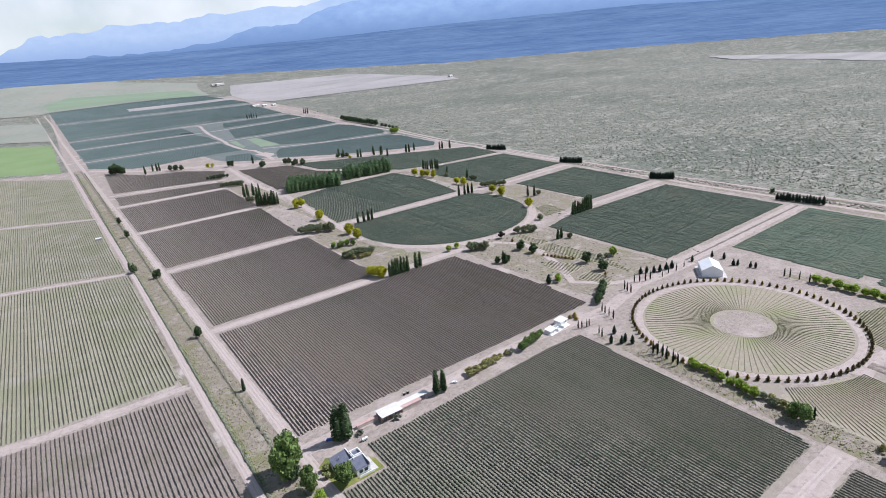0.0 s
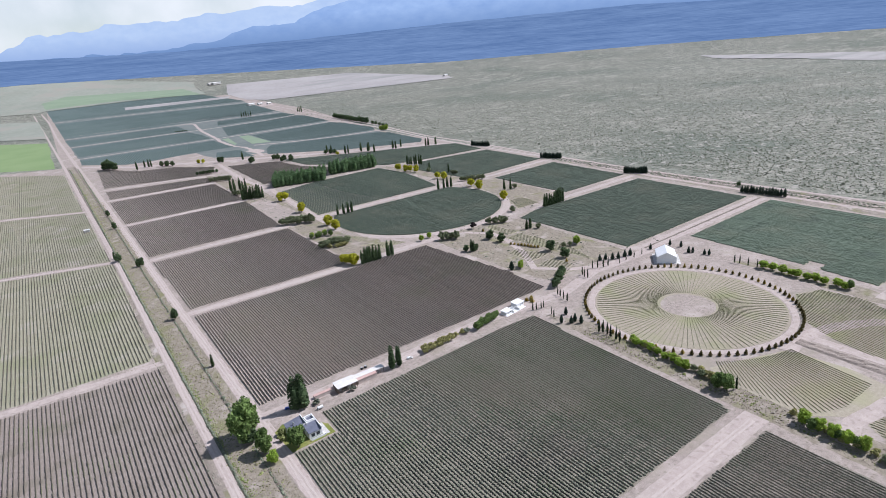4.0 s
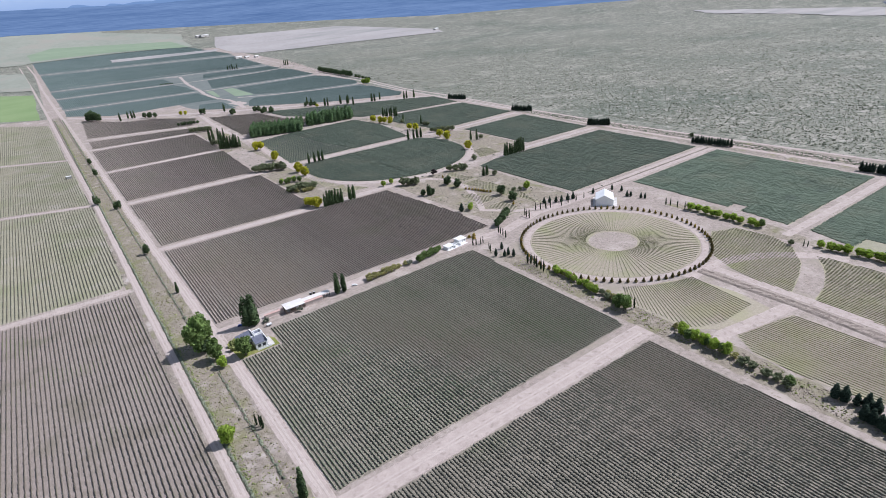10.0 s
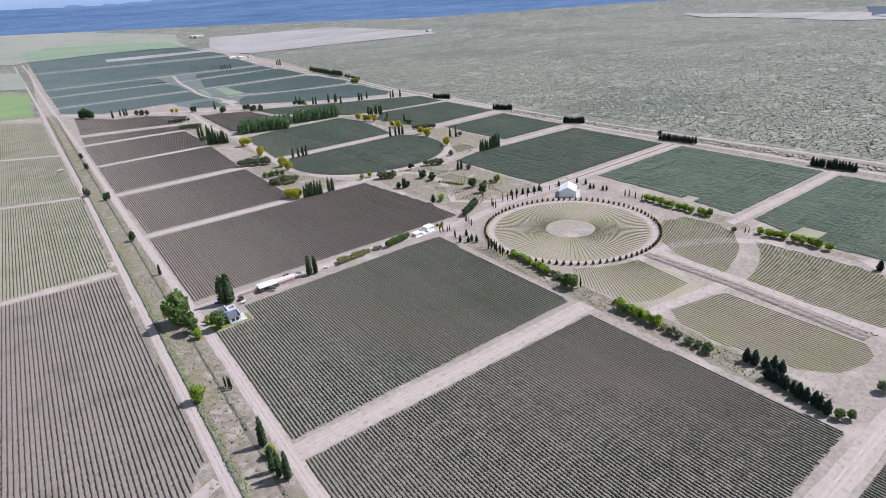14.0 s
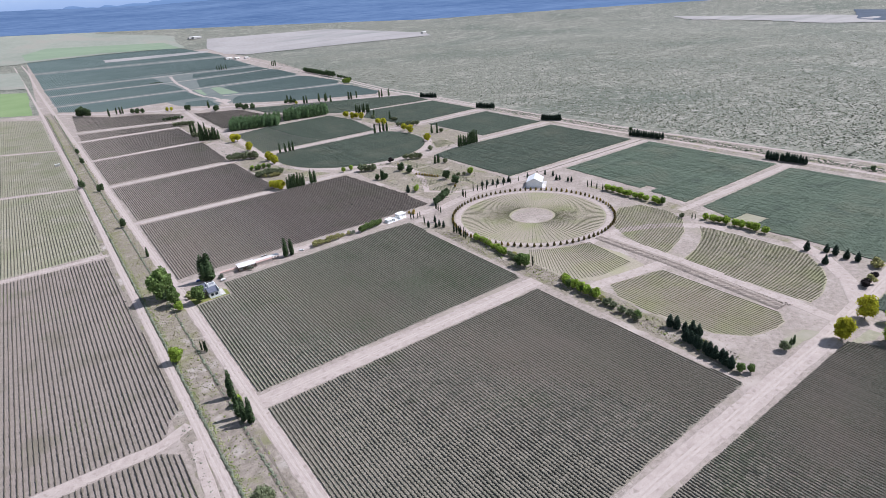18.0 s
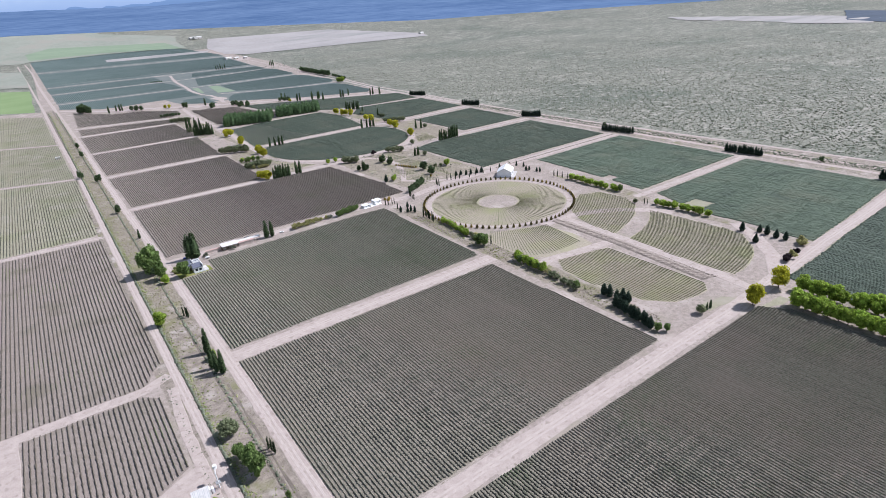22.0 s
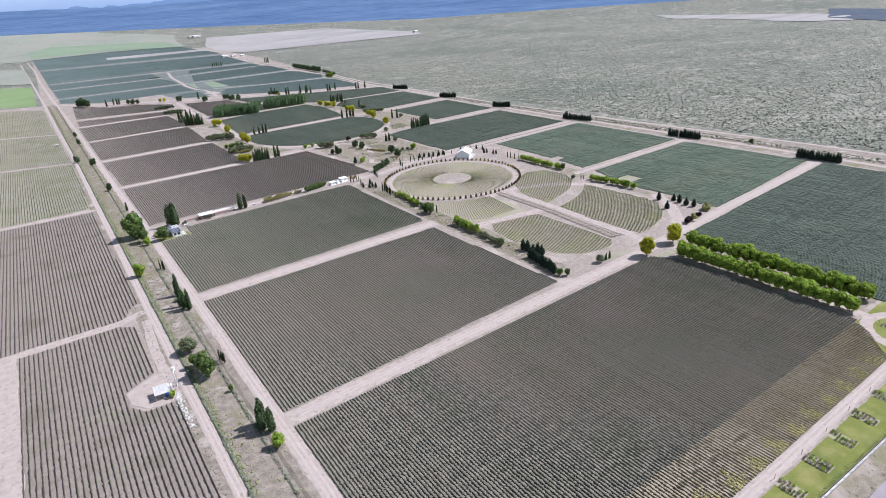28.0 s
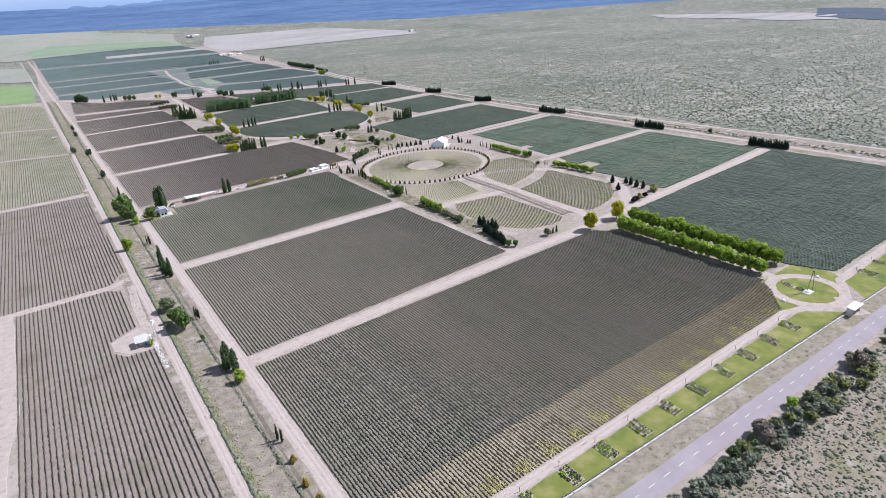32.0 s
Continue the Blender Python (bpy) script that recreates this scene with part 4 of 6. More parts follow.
block([(-36, 141), (-31, 147), (-32, 364), (-100, 368), (-200, 378), (-200, 131), (-40, 131)], "western", M_SOIL_PALE, "brown vine rows on pale soil by the west road", spacing=2.5)
block([(-36, 378), (-33, 384), (-30, 596), (-100, 620), (-230, 660), (-230, 392), (-100, 378)], "grassy", M_SOIL_GREEN, "thin dark vine rows on pale grassy soil", spacing=2.6)
block([(-31, 606), (-33, 845), (-100, 883), (-240, 955), (-240, 672), (-100, 632)], "grassy", M_SOIL_GREEN, "thin dark vine rows on pale grassy soil", spacing=2.6)
block([(-34, 858), (-36, 1200), (-100, 1280), (-260, 1470), (-260, 985), (-100, 898)], "grassy", M_SOIL_GREEN, "far thin vine rows on pale grassy soil", spacing=3.0)
block([(-88, 124), (-44, 124), (-37, 118), (-37, 65), (-49, 57), (-50, 45), (-45, 37), (-33, 36), (-33, -149), (-88, -149)], "western", M_SOIL_PALE, "brown vine rows round the pump yard", spacing=2.5)
block([(-99, 124), (-99, -149), (-210, -149), (-210, 124)], "western", M_SOIL_PALE, "brown vine rows on pale soil", spacing=2.3)
block(arc(248, 528, 87, -213, 33, 50), "dark", M_SOIL_GREEN, "round-edged block of dark green vine rows")
block([(164, 592), (242, 593), (228, 664), (224, 749), (176, 735)], "avenue", M_SOIL_GREEN, "dark olive vine rows below the poplar grove", spacing=2.5)
block([(242, 593), (318, 594), (326, 640), (332, 690), (326, 752), (243, 750), (224, 749), (228, 664)], "dark", M_SOIL, "smooth dark grey-green vine rows beside the poplar grove")
block([(176, 800), (240, 800), (300, 800), (262, 870), (250, 955), (182, 995)], "brown", M_SOIL, LB, spacing=2.1)
block([(294, 299), (474, 304), (476, 428), (320, 428), (292, 420)], "dark", M_SOIL_GREEN, "dense green vine rows by the boundary road")
block([(336, 148), (474, 150), (476, 284), (346, 280), (341.6, 193), (351, 193), (351, 184), (340.4, 184)], "east", M_SOIL_GREEN, "dense green vine rows near the white pavilion")
block([(321, 11.5), (372, 14.5), (450, 21), (473, 23), (470, 137), (336, 135), (327, 106), (344, 105), (344, 91), (325, 92), (321.5, 77), (323, 55), (320.5, 26)], "east", M_SOIL_GREEN, "dense green vine rows by the boundary road")
block([(256, -112), (257, -20), (263, -1), (304, 0.8), (350, 4.5), (415, 7.5), (474, 11), (478, -131), (264, -131)], "avenue", M_SOIL_GREEN, "dense grey-green vine rows beside the avenue")
block([(385, 450), (482, 452), (488, 570), (384, 565), (384, 480)], "dark", M_SOIL_GREEN, "dense green vine rows by the boundary road")
block([(362, 600), (395, 592), (494, 600), (498, 720), (385, 735), (352, 690)], "dark", M_SOIL_GREEN, "dense green vine rows by the boundary road")
block([(344, 760), (388, 745), (500, 735), (508, 815), (385, 885), (262, 960), (270, 880)], "dark", M_SOIL_GREEN, "far green vine rows")
# fan-shaped young plots and garden plots
block([(248, 92), (265, 95), (284, 103), (301, 115), (303, 90), (305, 58), (303, 46), (288, 31), (278, 25), (258, 19), (246, 19), (245, 58)], "young", M_SOIL_FAN, "young vine rows in a fan-shaped plot", spacing=2.1, angle=-2)
block([(190, 100), (208, 96), (226, 92), (226, 24), (219, 18), (210, 18), (196, 22), (186, 34), (182, 50), (181, 69), (182, 87)], "young", M_SOIL_FAN, "young vine rows in a fan-shaped plot", spacing=2.1)
block([(277, 168), (293, 176), (309, 169), (312, 146), (304, 130), (286, 116), (266, 108), (248, 103), (248, 120), (254, 144), (262, 156)], "young", M_SOIL_FAN, "young vine rows in a fan-shaped plot", spacing=2.1, angle=-13)
GP = "small garden plot of low vine rows"
block([(245, 387), (262, 388), (268, 338), (257, 300), (252, 340)], "young", M_SOIL_FAN, GP, spacing=2.4, group="garden plots")
block([(224, 359), (234, 359), (244, 333), (222, 331)], "young", M_SOIL_FAN, GP, spacing=2.4, group="garden plots")
block([(222, 324), (240, 325), (238, 304), (227, 298)], "young", M_SOIL_FAN, GP, spacing=2.4, group="garden plots")
block([(153, 523), (162, 520), (164, 478), (153, 476)], "young", M_SOIL_FAN, GP, spacing=2.4, group="garden plots")
block([(149, 468), (176, 457), (182, 444), (160, 446)], "young", M_SOIL_FAN, GP, spacing=2.4, group="garden plots")
block([(253, 422), (262, 426), (263, 391), (252, 391)], "young", M_SOIL_FAN, GP, spacing=2.4, group="garden plots")
block([(327, 474), (344, 474), (340, 444), (312, 444)], "young", M_SOIL_FAN, GP, spacing=2.4, group="garden plots")


def radial(cx, cy, count, a0, a1, r0, r1, label, soil=None, kind="young"):
    root = base("vineyard_block", cx, cy, label, "vineyard", "vineyard blocks")
    rng = random.Random(count)
    for i in range(count):
        a = a0 + (a1 - a0) * i / count
        inner = r0(a)
        outer = r1(a)
        if outer - inner > 4:
            x, y = inner * math.cos(radians(a)) * U, inner * math.sin(radians(a)) * U
            add_row(root, 0, 0, x, y, (outer - inner) * U, a - 90, kind, rng)
    if soil:
        patch("soil", [(x - cx, y - cy) for x, y in soil], 0.055, M_SOIL_FAN, jitter=0.4, parent=root)
    return root


radial(237.4, 211.5, 108, 0, 360, lambda a: 17.0, lambda a: 52.6, "circular plot of radial vine rows", None, "spoke")
radial(238, 214, 34, 226, 262, lambda a: 67.0, lambda a: min(104 / max(0.3, -math.sin(radians(a))), 58 / max(0.05, -math.cos(radians(a))), 112), "fan of young vine rows below the circular plot",
       [(184, 165), (202, 158), (226, 148), (229, 122), (225, 103), (217, 99), (191, 106), (178, 118), (178, 137), (179, 156)])

# far blocks, too fine to tell the rows apart, in haze-tinted colours
FB = "far dark green vineyard block tinted with haze"
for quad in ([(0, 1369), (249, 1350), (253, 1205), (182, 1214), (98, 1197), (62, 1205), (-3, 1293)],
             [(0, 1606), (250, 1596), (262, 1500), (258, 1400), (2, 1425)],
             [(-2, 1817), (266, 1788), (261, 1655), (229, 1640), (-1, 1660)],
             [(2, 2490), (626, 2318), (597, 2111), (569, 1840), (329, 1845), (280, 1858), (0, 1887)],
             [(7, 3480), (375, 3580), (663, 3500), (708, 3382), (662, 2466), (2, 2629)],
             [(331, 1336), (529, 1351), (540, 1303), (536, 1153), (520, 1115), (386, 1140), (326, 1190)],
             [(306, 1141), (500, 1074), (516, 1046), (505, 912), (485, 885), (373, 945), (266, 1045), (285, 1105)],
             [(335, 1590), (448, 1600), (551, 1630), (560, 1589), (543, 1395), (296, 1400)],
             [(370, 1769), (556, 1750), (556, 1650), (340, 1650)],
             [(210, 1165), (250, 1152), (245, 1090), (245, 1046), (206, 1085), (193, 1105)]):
    block(quad, "far", M_HAZE_SOIL, FB, spacing=4.5, joined=True, group="far vineyard blocks")


# ---------------------------------------------------------------- trees
def leaf_quads(points, size, rng, flat=0.0):
    n = len(points)
    nrm = rng.normal(size=(n, 3))
    nrm[:, 2] = np.abs(nrm[:, 2]) + flat
    nrm /= np.linalg.norm(nrm, axis=1)[:, None]
    t = np.cross(nrm, rng.normal(size=(n, 3)))
    t /= np.linalg.norm(t, axis=1)[:, None] + 1e-6
    b = np.cross(nrm, t)
    s = (size * rng.uniform(0.6, 1.35, n))[:, None]
    v = np.stack([points - t * s, points - b * s * 0.75, points + t * s, points + b * s * 0.75], 1)
    return v.reshape(-1, 3), np.arange(4 * n).reshape(-1, 4)


def lump(cx, cy, cz, rx, rz, rng, n=7, m=5):
    """A rough closed blob, to darken the inside of a crown."""
    th = np.linspace(0.12, math.pi - 0.12, m)
    v, f = [], []
    for a in th:
        for i in range(n):
            p = 2 * math.pi * i / n
            k = rng.uniform(0.8, 1.1)
            v.append((cx + rx * k * math.sin(a) * math.cos(p), cy + rx * k * math.sin(a) * math.sin(p), cz - rz * k * math.cos(a)))
    for i in range(m - 1):
        for j in range(n):
            f.append((i * n + j, i * n + (j + 1) % n, (i + 1) * n + (j + 1) % n, (i + 1) * n + j))
    return np.array(v), np.array(f)


def gather(pieces):
    vs, fs, k = [], [], 0
    for v, f in pieces:
        vs.append(v)
        fs.append(f + k)
        k += len(v)
    return np.vstack(vs), np.vstack(fs)


def spindle(n, height, radius, z0, rng, profile, shell=0.55):
    """Points near the surface of a spindle whose radius follows profile(0..1)."""
    u = rng.uniform(0, 1, n)
    a = rng.uniform(0, 2 * math.pi, n)
    r = radius * profile(u) * (shell + (1 - shell) * np.sqrt(rng.uniform(0, 1, n))) * rng.uniform(0.85, 1.12, n)
    return np.stack([r * np.cos(a), r * np.sin(a), z0 + u * height], 1)


def ball_points(n, c, r, rng):
    d = rng.normal(size=(n, 3))
    d /= np.linalg.norm(d, axis=1)[:, None]
    return np.array(c) + d * (r * rng.uniform(0.75, 1.08, n))[:, None] * np.array([1, 1, 0.82])


def crown_poplar(rng, h=16.0, w=1.95, n=1500, size=0.42):
    prof = lambda u: np.clip(np.minimum(1.0, (u / 0.18 + 0.15) ** 0.6) * np.clip(1.04 - u, 0, 1) ** 0.42, 0.05, 1)
    pieces = []
    for k in range(5):
        a, q = rng.uniform(0, 6.28), 0.0 if k == 0 else rng.uniform(0.25, 0.5)
        hh = h * (1.0 if k == 0 else rng.uniform(0.6, 0.92))
        p = spindle(n // 5, hh * 0.96, w * (0.7 if k == 0 else rng.uniform(0.45, 0.6)), h * 0.04, rng, prof)
        p[:, 0] += math.cos(a) * q * w
        p[:, 1] += math.sin(a) * q * w
        pieces.append(leaf_quads(p, size, rng))
    pieces.append(lump(0, 0, h * 0.42, w * 0.6, h * 0.36, rng))
    return gather(pieces)


def crown_round(rng, h=8.0, w=3.0, n=1500, size=0.36, low=0.14, lumps=20):
    pieces = []
    cz = h * (1 + low) / 2
    rz = h * (1 - low) / 2
    for k in range(lumps):
        d = rng.normal(size=3)
        d /= np.linalg.norm(d)
        q = rng.uniform(0.45, 0.78)
        c = (d[0] * w * q, d[1] * w * q, cz + d[2] * rz * q)
        r = w * rng.uniform(0.30, 0.46)
        pieces.append(leaf_quads(ball_points(n // lumps, c, r, rng), size, rng, 0.3))
        pieces.append(lump(*c, r * 0.78, r * 0.66, rng, 6, 4))
    return gather(pieces)


def crown_conifer(rng, h=9.0, w=2.9, n=1300, size=0.40):
    pieces = []
    tiers = 9
    for k in range(tiers):
        u = k / tiers
        r = w * (1 - u) ** 0.68 * min(1.0, 0.6 + 2.2 * u) * rng.uniform(0.72, 1.12)
        m = int(n * (1 - u) ** 1.3 * 2.1 / tiers) + 12
        a = rng.uniform(0, 2 * math.pi, m)
        arms = np.round(a / (2 * math.pi) * (7 + k % 2)) * 2 * math.pi / (7 + k % 2)
        a = arms + rng.normal(0, 0.34, m)
        q = r * np.sqrt(rng.uniform(0.05, 1.0, m))
        z = h * 0.06 + u * h * 0.9 + h * 0.085 * (1 - q / max(r, 0.01)) + rng.uniform(-0.15, 0.2, m)
        pieces.append(leaf_quads(np.stack([q * np.cos(a), q * np.sin(a), z], 1), size, rng, 0.6))
    pieces.append(lump(0, 0, h * 0.40, w * 0.5, h * 0.36, rng))
    return gather(pieces)


TREE = {
    # kind: crown maker, leaf material, trunk radius, trunk height, name, category
    "poplar": (lambda r: crown_poplar(r), M_POPLAR, 0.25, 3.0, "poplar", "tree"),
    "grove": (lambda r: crown_poplar(r, 16.0, 2.9, 1300, 0.5), M_GROVE, 0.25, 3.0, "grove_poplar", "tree"),
    "cypress": (lambda r: crown_poplar(r, 6.0, 0.54, 260, 0.24), M_CYPRESS, 0.10, 1.2, "cypress", "tree"),
    "broad": (lambda r: crown_round(r, 8.0, 3.0, 1900, 0.34, 0.03, 30), M_BROAD, 0.22, 4.0, "broadleaf_tree", "tree"),
    "lime": (lambda r: crown_round(r, 8.5, 3.4, 2000, 0.34, 0.03, 32), M_LIME, 0.20, 4.0, "avenue_tree", "tree"),
    "yellow": (lambda r: crown_round(r, 9.0, 3.9, 2000, 0.36, 0.04, 30), M_YELLOW, 0.20, 4.0, "yellow_tree", "tree"),
    "olive": (lambda r: crown_round(r, 5.5, 2.8, 1100, 0.30, 0.06, 24), M_OLIVE, 0.14, 2.2, "olive_tree", "tree"),
    "dark": (lambda r: crown_round(r, 6.5, 3.0, 1300, 0.32, 0.02, 26), M_POPLAR, 0.18, 3.0, "dark_round_tree", "tree"),
    "plum": (lambda r: crown_round(r, 6.0, 2.8, 900, 0.36, 0.06, 24), M_PLUM, 0.16, 3.0, "plum_tree", "tree"),
    "conifer": (lambda r: crown_conifer(r), M_CONIFER, 0.22, 3.0, "conifer", "tree"),
    "ring": (lambda r: crown_conifer(r, 2.7, 1.05, 170, 0.28), M_RING, 0.06, 0.8, "clipped_cone_tree", "tree"),
    "gold": (lambda r: crown_conifer(r, 2.7, 1.05, 170, 0.28), M_GOLD, 0.06, 0.8, "golden_cone_tree", "tree"),
    "dry": (lambda r: crown_round(r, 5.0, 2.2, 800, 0.28, 0.03, 22), M_DRY, 0.12, 1.6, "dry_tree", "tree"),
    "shrub": (lambda r: crown_round(r, 2.6, 1.7, 260, 0.32, 0.02, 8), M_WEED, 0.07, 0.8, "shrub", "shrub"),
    "straw": (lambda r: crown_round(r, 3.0, 1.9, 300, 0.32, 0.02, 10), M_STRAW, 0.07, 0.8, "straw_shrub", "shrub"),
    "darkshrub": (lambda r: crown_round(r, 2.8, 1.8, 280, 0.32, 0.02, 8), M_SAGE, 0.07, 0.8, "shrub", "shrub"),
}
TREE_PROTO = {}
tree_rng = random.Random(11)
TREE_LABEL = {
    "poplar": "tall columnar dark green poplar", "grove": "leafy green poplar in a dense grove", "cypress": "slim dark cypress beside the path", "broad": "round green broadleaf tree on dry ground",
    "lime": "bright green leafy tree in an avenue", "yellow": "bright yellow-green leafy tree", "olive": "grey-green bushy olive tree", "dark": "dense dark green round tree",
    "plum": "dark purple-leaved round tree", "conifer": "dark green spreading conifer", "ring": "small bronze-green clipped cone tree", "gold": "small golden cone-shaped tree",
    "dry": "brown half-dead roadside tree", "shrub": "pale green shrub on dry ground", "straw": "pale yellow-green shrub beside a dirt road", "darkshrub": "grey-green sage shrub on dry ground"}


def tree(kind, x, y, height=None, group="", spread=None, z=0.1):
    """A tree with its foot at x, y; height and spread scale it from its usual size."""
    v = tree_rng.randrange(3)
    usual = {"poplar": 16, "grove": 16, "cypress": 6, "broad": 8, "lime": 8.5, "yellow": 9, "olive": 5.5, "dark": 6.5, "plum": 6, "conifer": 9, "ring": 2.7, "gold": 2.7, "dry": 5.0, "shrub": 2.6, "straw": 3.0, "darkshrub": 2.8}[kind]
    s = (height or usual) / usual * tree_rng.uniform(0.92, 1.08)
    w = s * (spread or 1.0)
    if kind == "poplar":
        s, w = (s * 0.8, w * 0.92) if y > 300 else (s * 0.92, w)
    px, py, pz = onto(x, y)
    m = pose(px, py, pz + z, 0, 0, tree_rng.uniform(0, 360)) @ Matrix.Diagonal((w * U, w * U, s * U, 1))
    if (kind, v) not in TREE_PROTO:
        maker, leaves, r, th, name, category = TREE[kind]
        rng = np.random.RandomState(v * 17 + len(TREE_PROTO))
        root = base(name, x, y, TREE_LABEL[kind], category)
        cv, cf = maker(rng)
        crown = new("crown", fast_mesh("crown", cv, cf, leaves))
        crown.parent = root
        bm = rod((0, 0, -0.3), (0.1 * r, 0, th), r, r * 0.55, 7)
        for k in range(4):
            a = k * 1.6 + v
            limb = rod((0, 0, th * (0.55 + 0.1 * k)), (math.cos(a) * th * 0.35, math.sin(a) * th * 0.35, th * (0.95 + 0.12 * k)), r * 0.45, r * 0.2, 5)
            me = bpy.data.meshes.new("limb")
            limb.to_mesh(me)
            limb.free()
            bm.from_mesh(me)
            bpy.data.meshes.remove(me)
        part("trunk", bm, M_BARK, root)
        TREE_PROTO[kind, v] = root
        ob = root
    else:
        ob = copy_thing(TREE_PROTO[kind, v], m)
    ob.matrix_basis = m
    tagged(ob, group=group)
    return ob


def line_of(kind, a, b, count, height=None, group="", spread=None, wander=0.5):
    for i in range(count):
        f = i / max(1, count - 1)
        tree(kind, a[0] + (b[0] - a[0]) * f + tree_rng.uniform(-wander, wander), a[1] + (b[1] - a[1]) * f + tree_rng.uniform(-wander, wander), height and height * tree_rng.uniform(0.88, 1.1), group, spread)


def each(kind, places, height=None, group="", spread=None):
    for x, y in places:
        tree(kind, x, y, height, group, spread)


# the double avenue
line_of("lime", (234.5, -20), (235.5, -106), 20, 9.8, "avenue trees", 1.0)
line_of("lime", (252.5, -14), (251.5, -106), 20, 9.8, "avenue trees", 1.0)
each("yellow", [(221, -5), (248, -4)], 12.5, "yellow trees at the crossing", 0.85)
# conifers at the end of the garden strip
line_of("conifer", (176, 52), (179, 38), 5, 7.2, "conifer hedge", 1.0)
line_of("conifer", (171, 40), (166, 15), 10, 7.2, "conifer hedge", 1.0)
each("broad", [(166, 11), (169, 8)], 5.0)
each("olive", [(195, 7)], 5.0)
each("poplar", [(200, 7), (203, 7)], 5.0, "", 1.3)
each("broad", [(171, 153), (172, 149)], 9.5)
each("cypress", [(176, 147)], 7.0)
line_of("lime", (172, 116), (173, 94), 5, 7.0, "garden strip trees", 1.0, 0.9)
line_of("broad", (172, 113), (173, 97), 3, 5.0, "garden strip trees", 1.1, 1.2)
line_of("olive", (171, 86), (170, 66), 5, 4.0, "garden strip trees", 1.2, 1.0)
each("broad", [(170, 66)], 6.0)
line_of("lime", (178, 206), (175, 172), 9, 4.6, "garden strip trees", 1.25, 1.0)
each("olive", [(176, 168), (174, 163)], 3.5)
line_of("straw", (177, 165), (174, 154), 5, 3.6, "pale strip shrubs", 1.0, 0.8)
line_of("straw", (174, 122), (172, 90), 6, 3.4, "pale strip shrubs", 1.0, 1.2)
line_of("straw", (178, 204), (177, 178), 5, 3.4, "pale strip shrubs", 1.0, 1.2)
# east side of the fan
each("conifer", [(308, 49.6), (296.5, 34.5), (313.7, 41.2), (313.2, 36.2), (311.7, 29.7), (312.2, 24.1)], 6.5, "east conifers", 1.0)
each("straw", [(311, 13.9), (313.5, 15.5), (288.5, 9.2)], 5.0)
each("plum", [(281.5, 8.5), (284.5, 9.5), (296, 10)], 4.0, "", 1.15)
line_of("lime", (320, 208), (319, 160), 10, 5.5, "east strip trees", 1.3, 1.2)
each("broad", [(321, 158)], 6.5)
line_of("lime", (314, 118), (318, 80), 9, 5.8, "east strip trees", 1.2, 1.2)
each("cypress", [(309, 126), (310, 124)], 4.5)
each("olive", [(306, 132)], 4.0)
each("cypress", [(316, 227), (317, 224), (317, 218), (317, 212)], 6.5, "cypress group")
# cypresses and conifers near the circle
each("cypress", [(228, 284), (243, 290), (246, 288), (250, 286), (254, 285), (228, 281), (229, 287)], 7.0, "cypress row north of the circle")
each("cypress", [(263, 282), (271, 283), (279, 282), (288, 282)], 5.0, "cypress row north of the circle")
each("cypress", [(192, 269), (193, 273), (194, 276), (191, 265)], 6.0, "cypress group")
each("cypress", [(167, 271), (169, 270), (172, 269), (174, 269), (171, 259), (169, 255)], 5.5, "cypress group")
each("conifer", [(177, 253), (174, 243), (167, 247), (175, 239), (171, 243)], 5.5, "dark shrubby conifers", 0.8)
each("cypress", [(174, 225), (175, 223), (175, 220), (174, 217), (174, 213), (173, 210)], 7.5, "cypress row")
each("conifer", [(262, 294), (266, 291), (270, 289), (276, 288), (281, 287), (258, 296)], 6.0, "dark conifers by the lane", 0.9)
each("conifer", [(301, 284), (318, 279), (320, 271), (313, 260), (315, 258), (317, 250), (318, 247)], 5.2, "dark bushy conifers by the pavilion", 0.85)
for i in range(86):
    a = i * 360 / 86 + 1.5
    golden = (132 < a < 218 or a < 55 or a > 312) and i % 3 != 0
    tree("gold" if golden else "ring", 237.4 + 59.8 * math.cos(radians(a)), 211.5 + 59.8 * math.sin(radians(a)), 2.9, "ring of cone trees round the circle")
# gardens north of the circle
line_of("dark", (200, 285), (221, 298), 7, 6.5, "dark hedge by the track", 0.9)
each("dark", [(235, 395), (237, 382), (249, 337), (246, 319)], 8.5, "round garden trees")
each("plum", [(243, 428)], 6.5)
each("poplar", [(206, 383), (207, 381)], 12.0, "", 1.4)
each("dark", [(203, 386), (210, 382)], 6.0)
each("conifer", [(202, 330)], 8.0)
each("lime", [(208, 327), (211, 330)], 5.0)
each("lime", [(273, 332), (277, 336)], 7.0)
each("olive", [(267, 334), (262, 336)], 4.0)
each("gold", [(244, 415), (240, 312)], 3.0)
line_of("gold", (238, 371), (247, 349), 9, 2.4, "flower bed shrubs", 1.5)
line_of("olive", (206, 424), (216, 418), 4, 7.0, "grey-green garden trees")
each("lime", [(192, 436), (202, 438)], 6.0)
line_of("olive", (262, 428), (275, 421), 4, 6.5, "grey-green garden trees")
each("poplar", [(273, 390), (277, 390)], 12.0, "", 1.3)
each("olive", [(282, 385)], 5.0)
line_of("poplar", (129, 425), (144, 424), 7, 17.0, "poplar row by the lane", 1.1)
each("poplar", [(152, 424), (156, 424)], 17.0, "poplar row by the lane", 1.1)
line_of("yellow", (119, 437), (124, 428), 4, 9.0, "yellow-green trees by the lane")
line_of("olive", (124, 487), (143, 485), 7, 7.5, "grey-green garden trees", 1.1, 1.5)
line_of("straw", (128, 482), (140, 478), 4, 4.5, "garden shrubs", 1.0, 1.5)
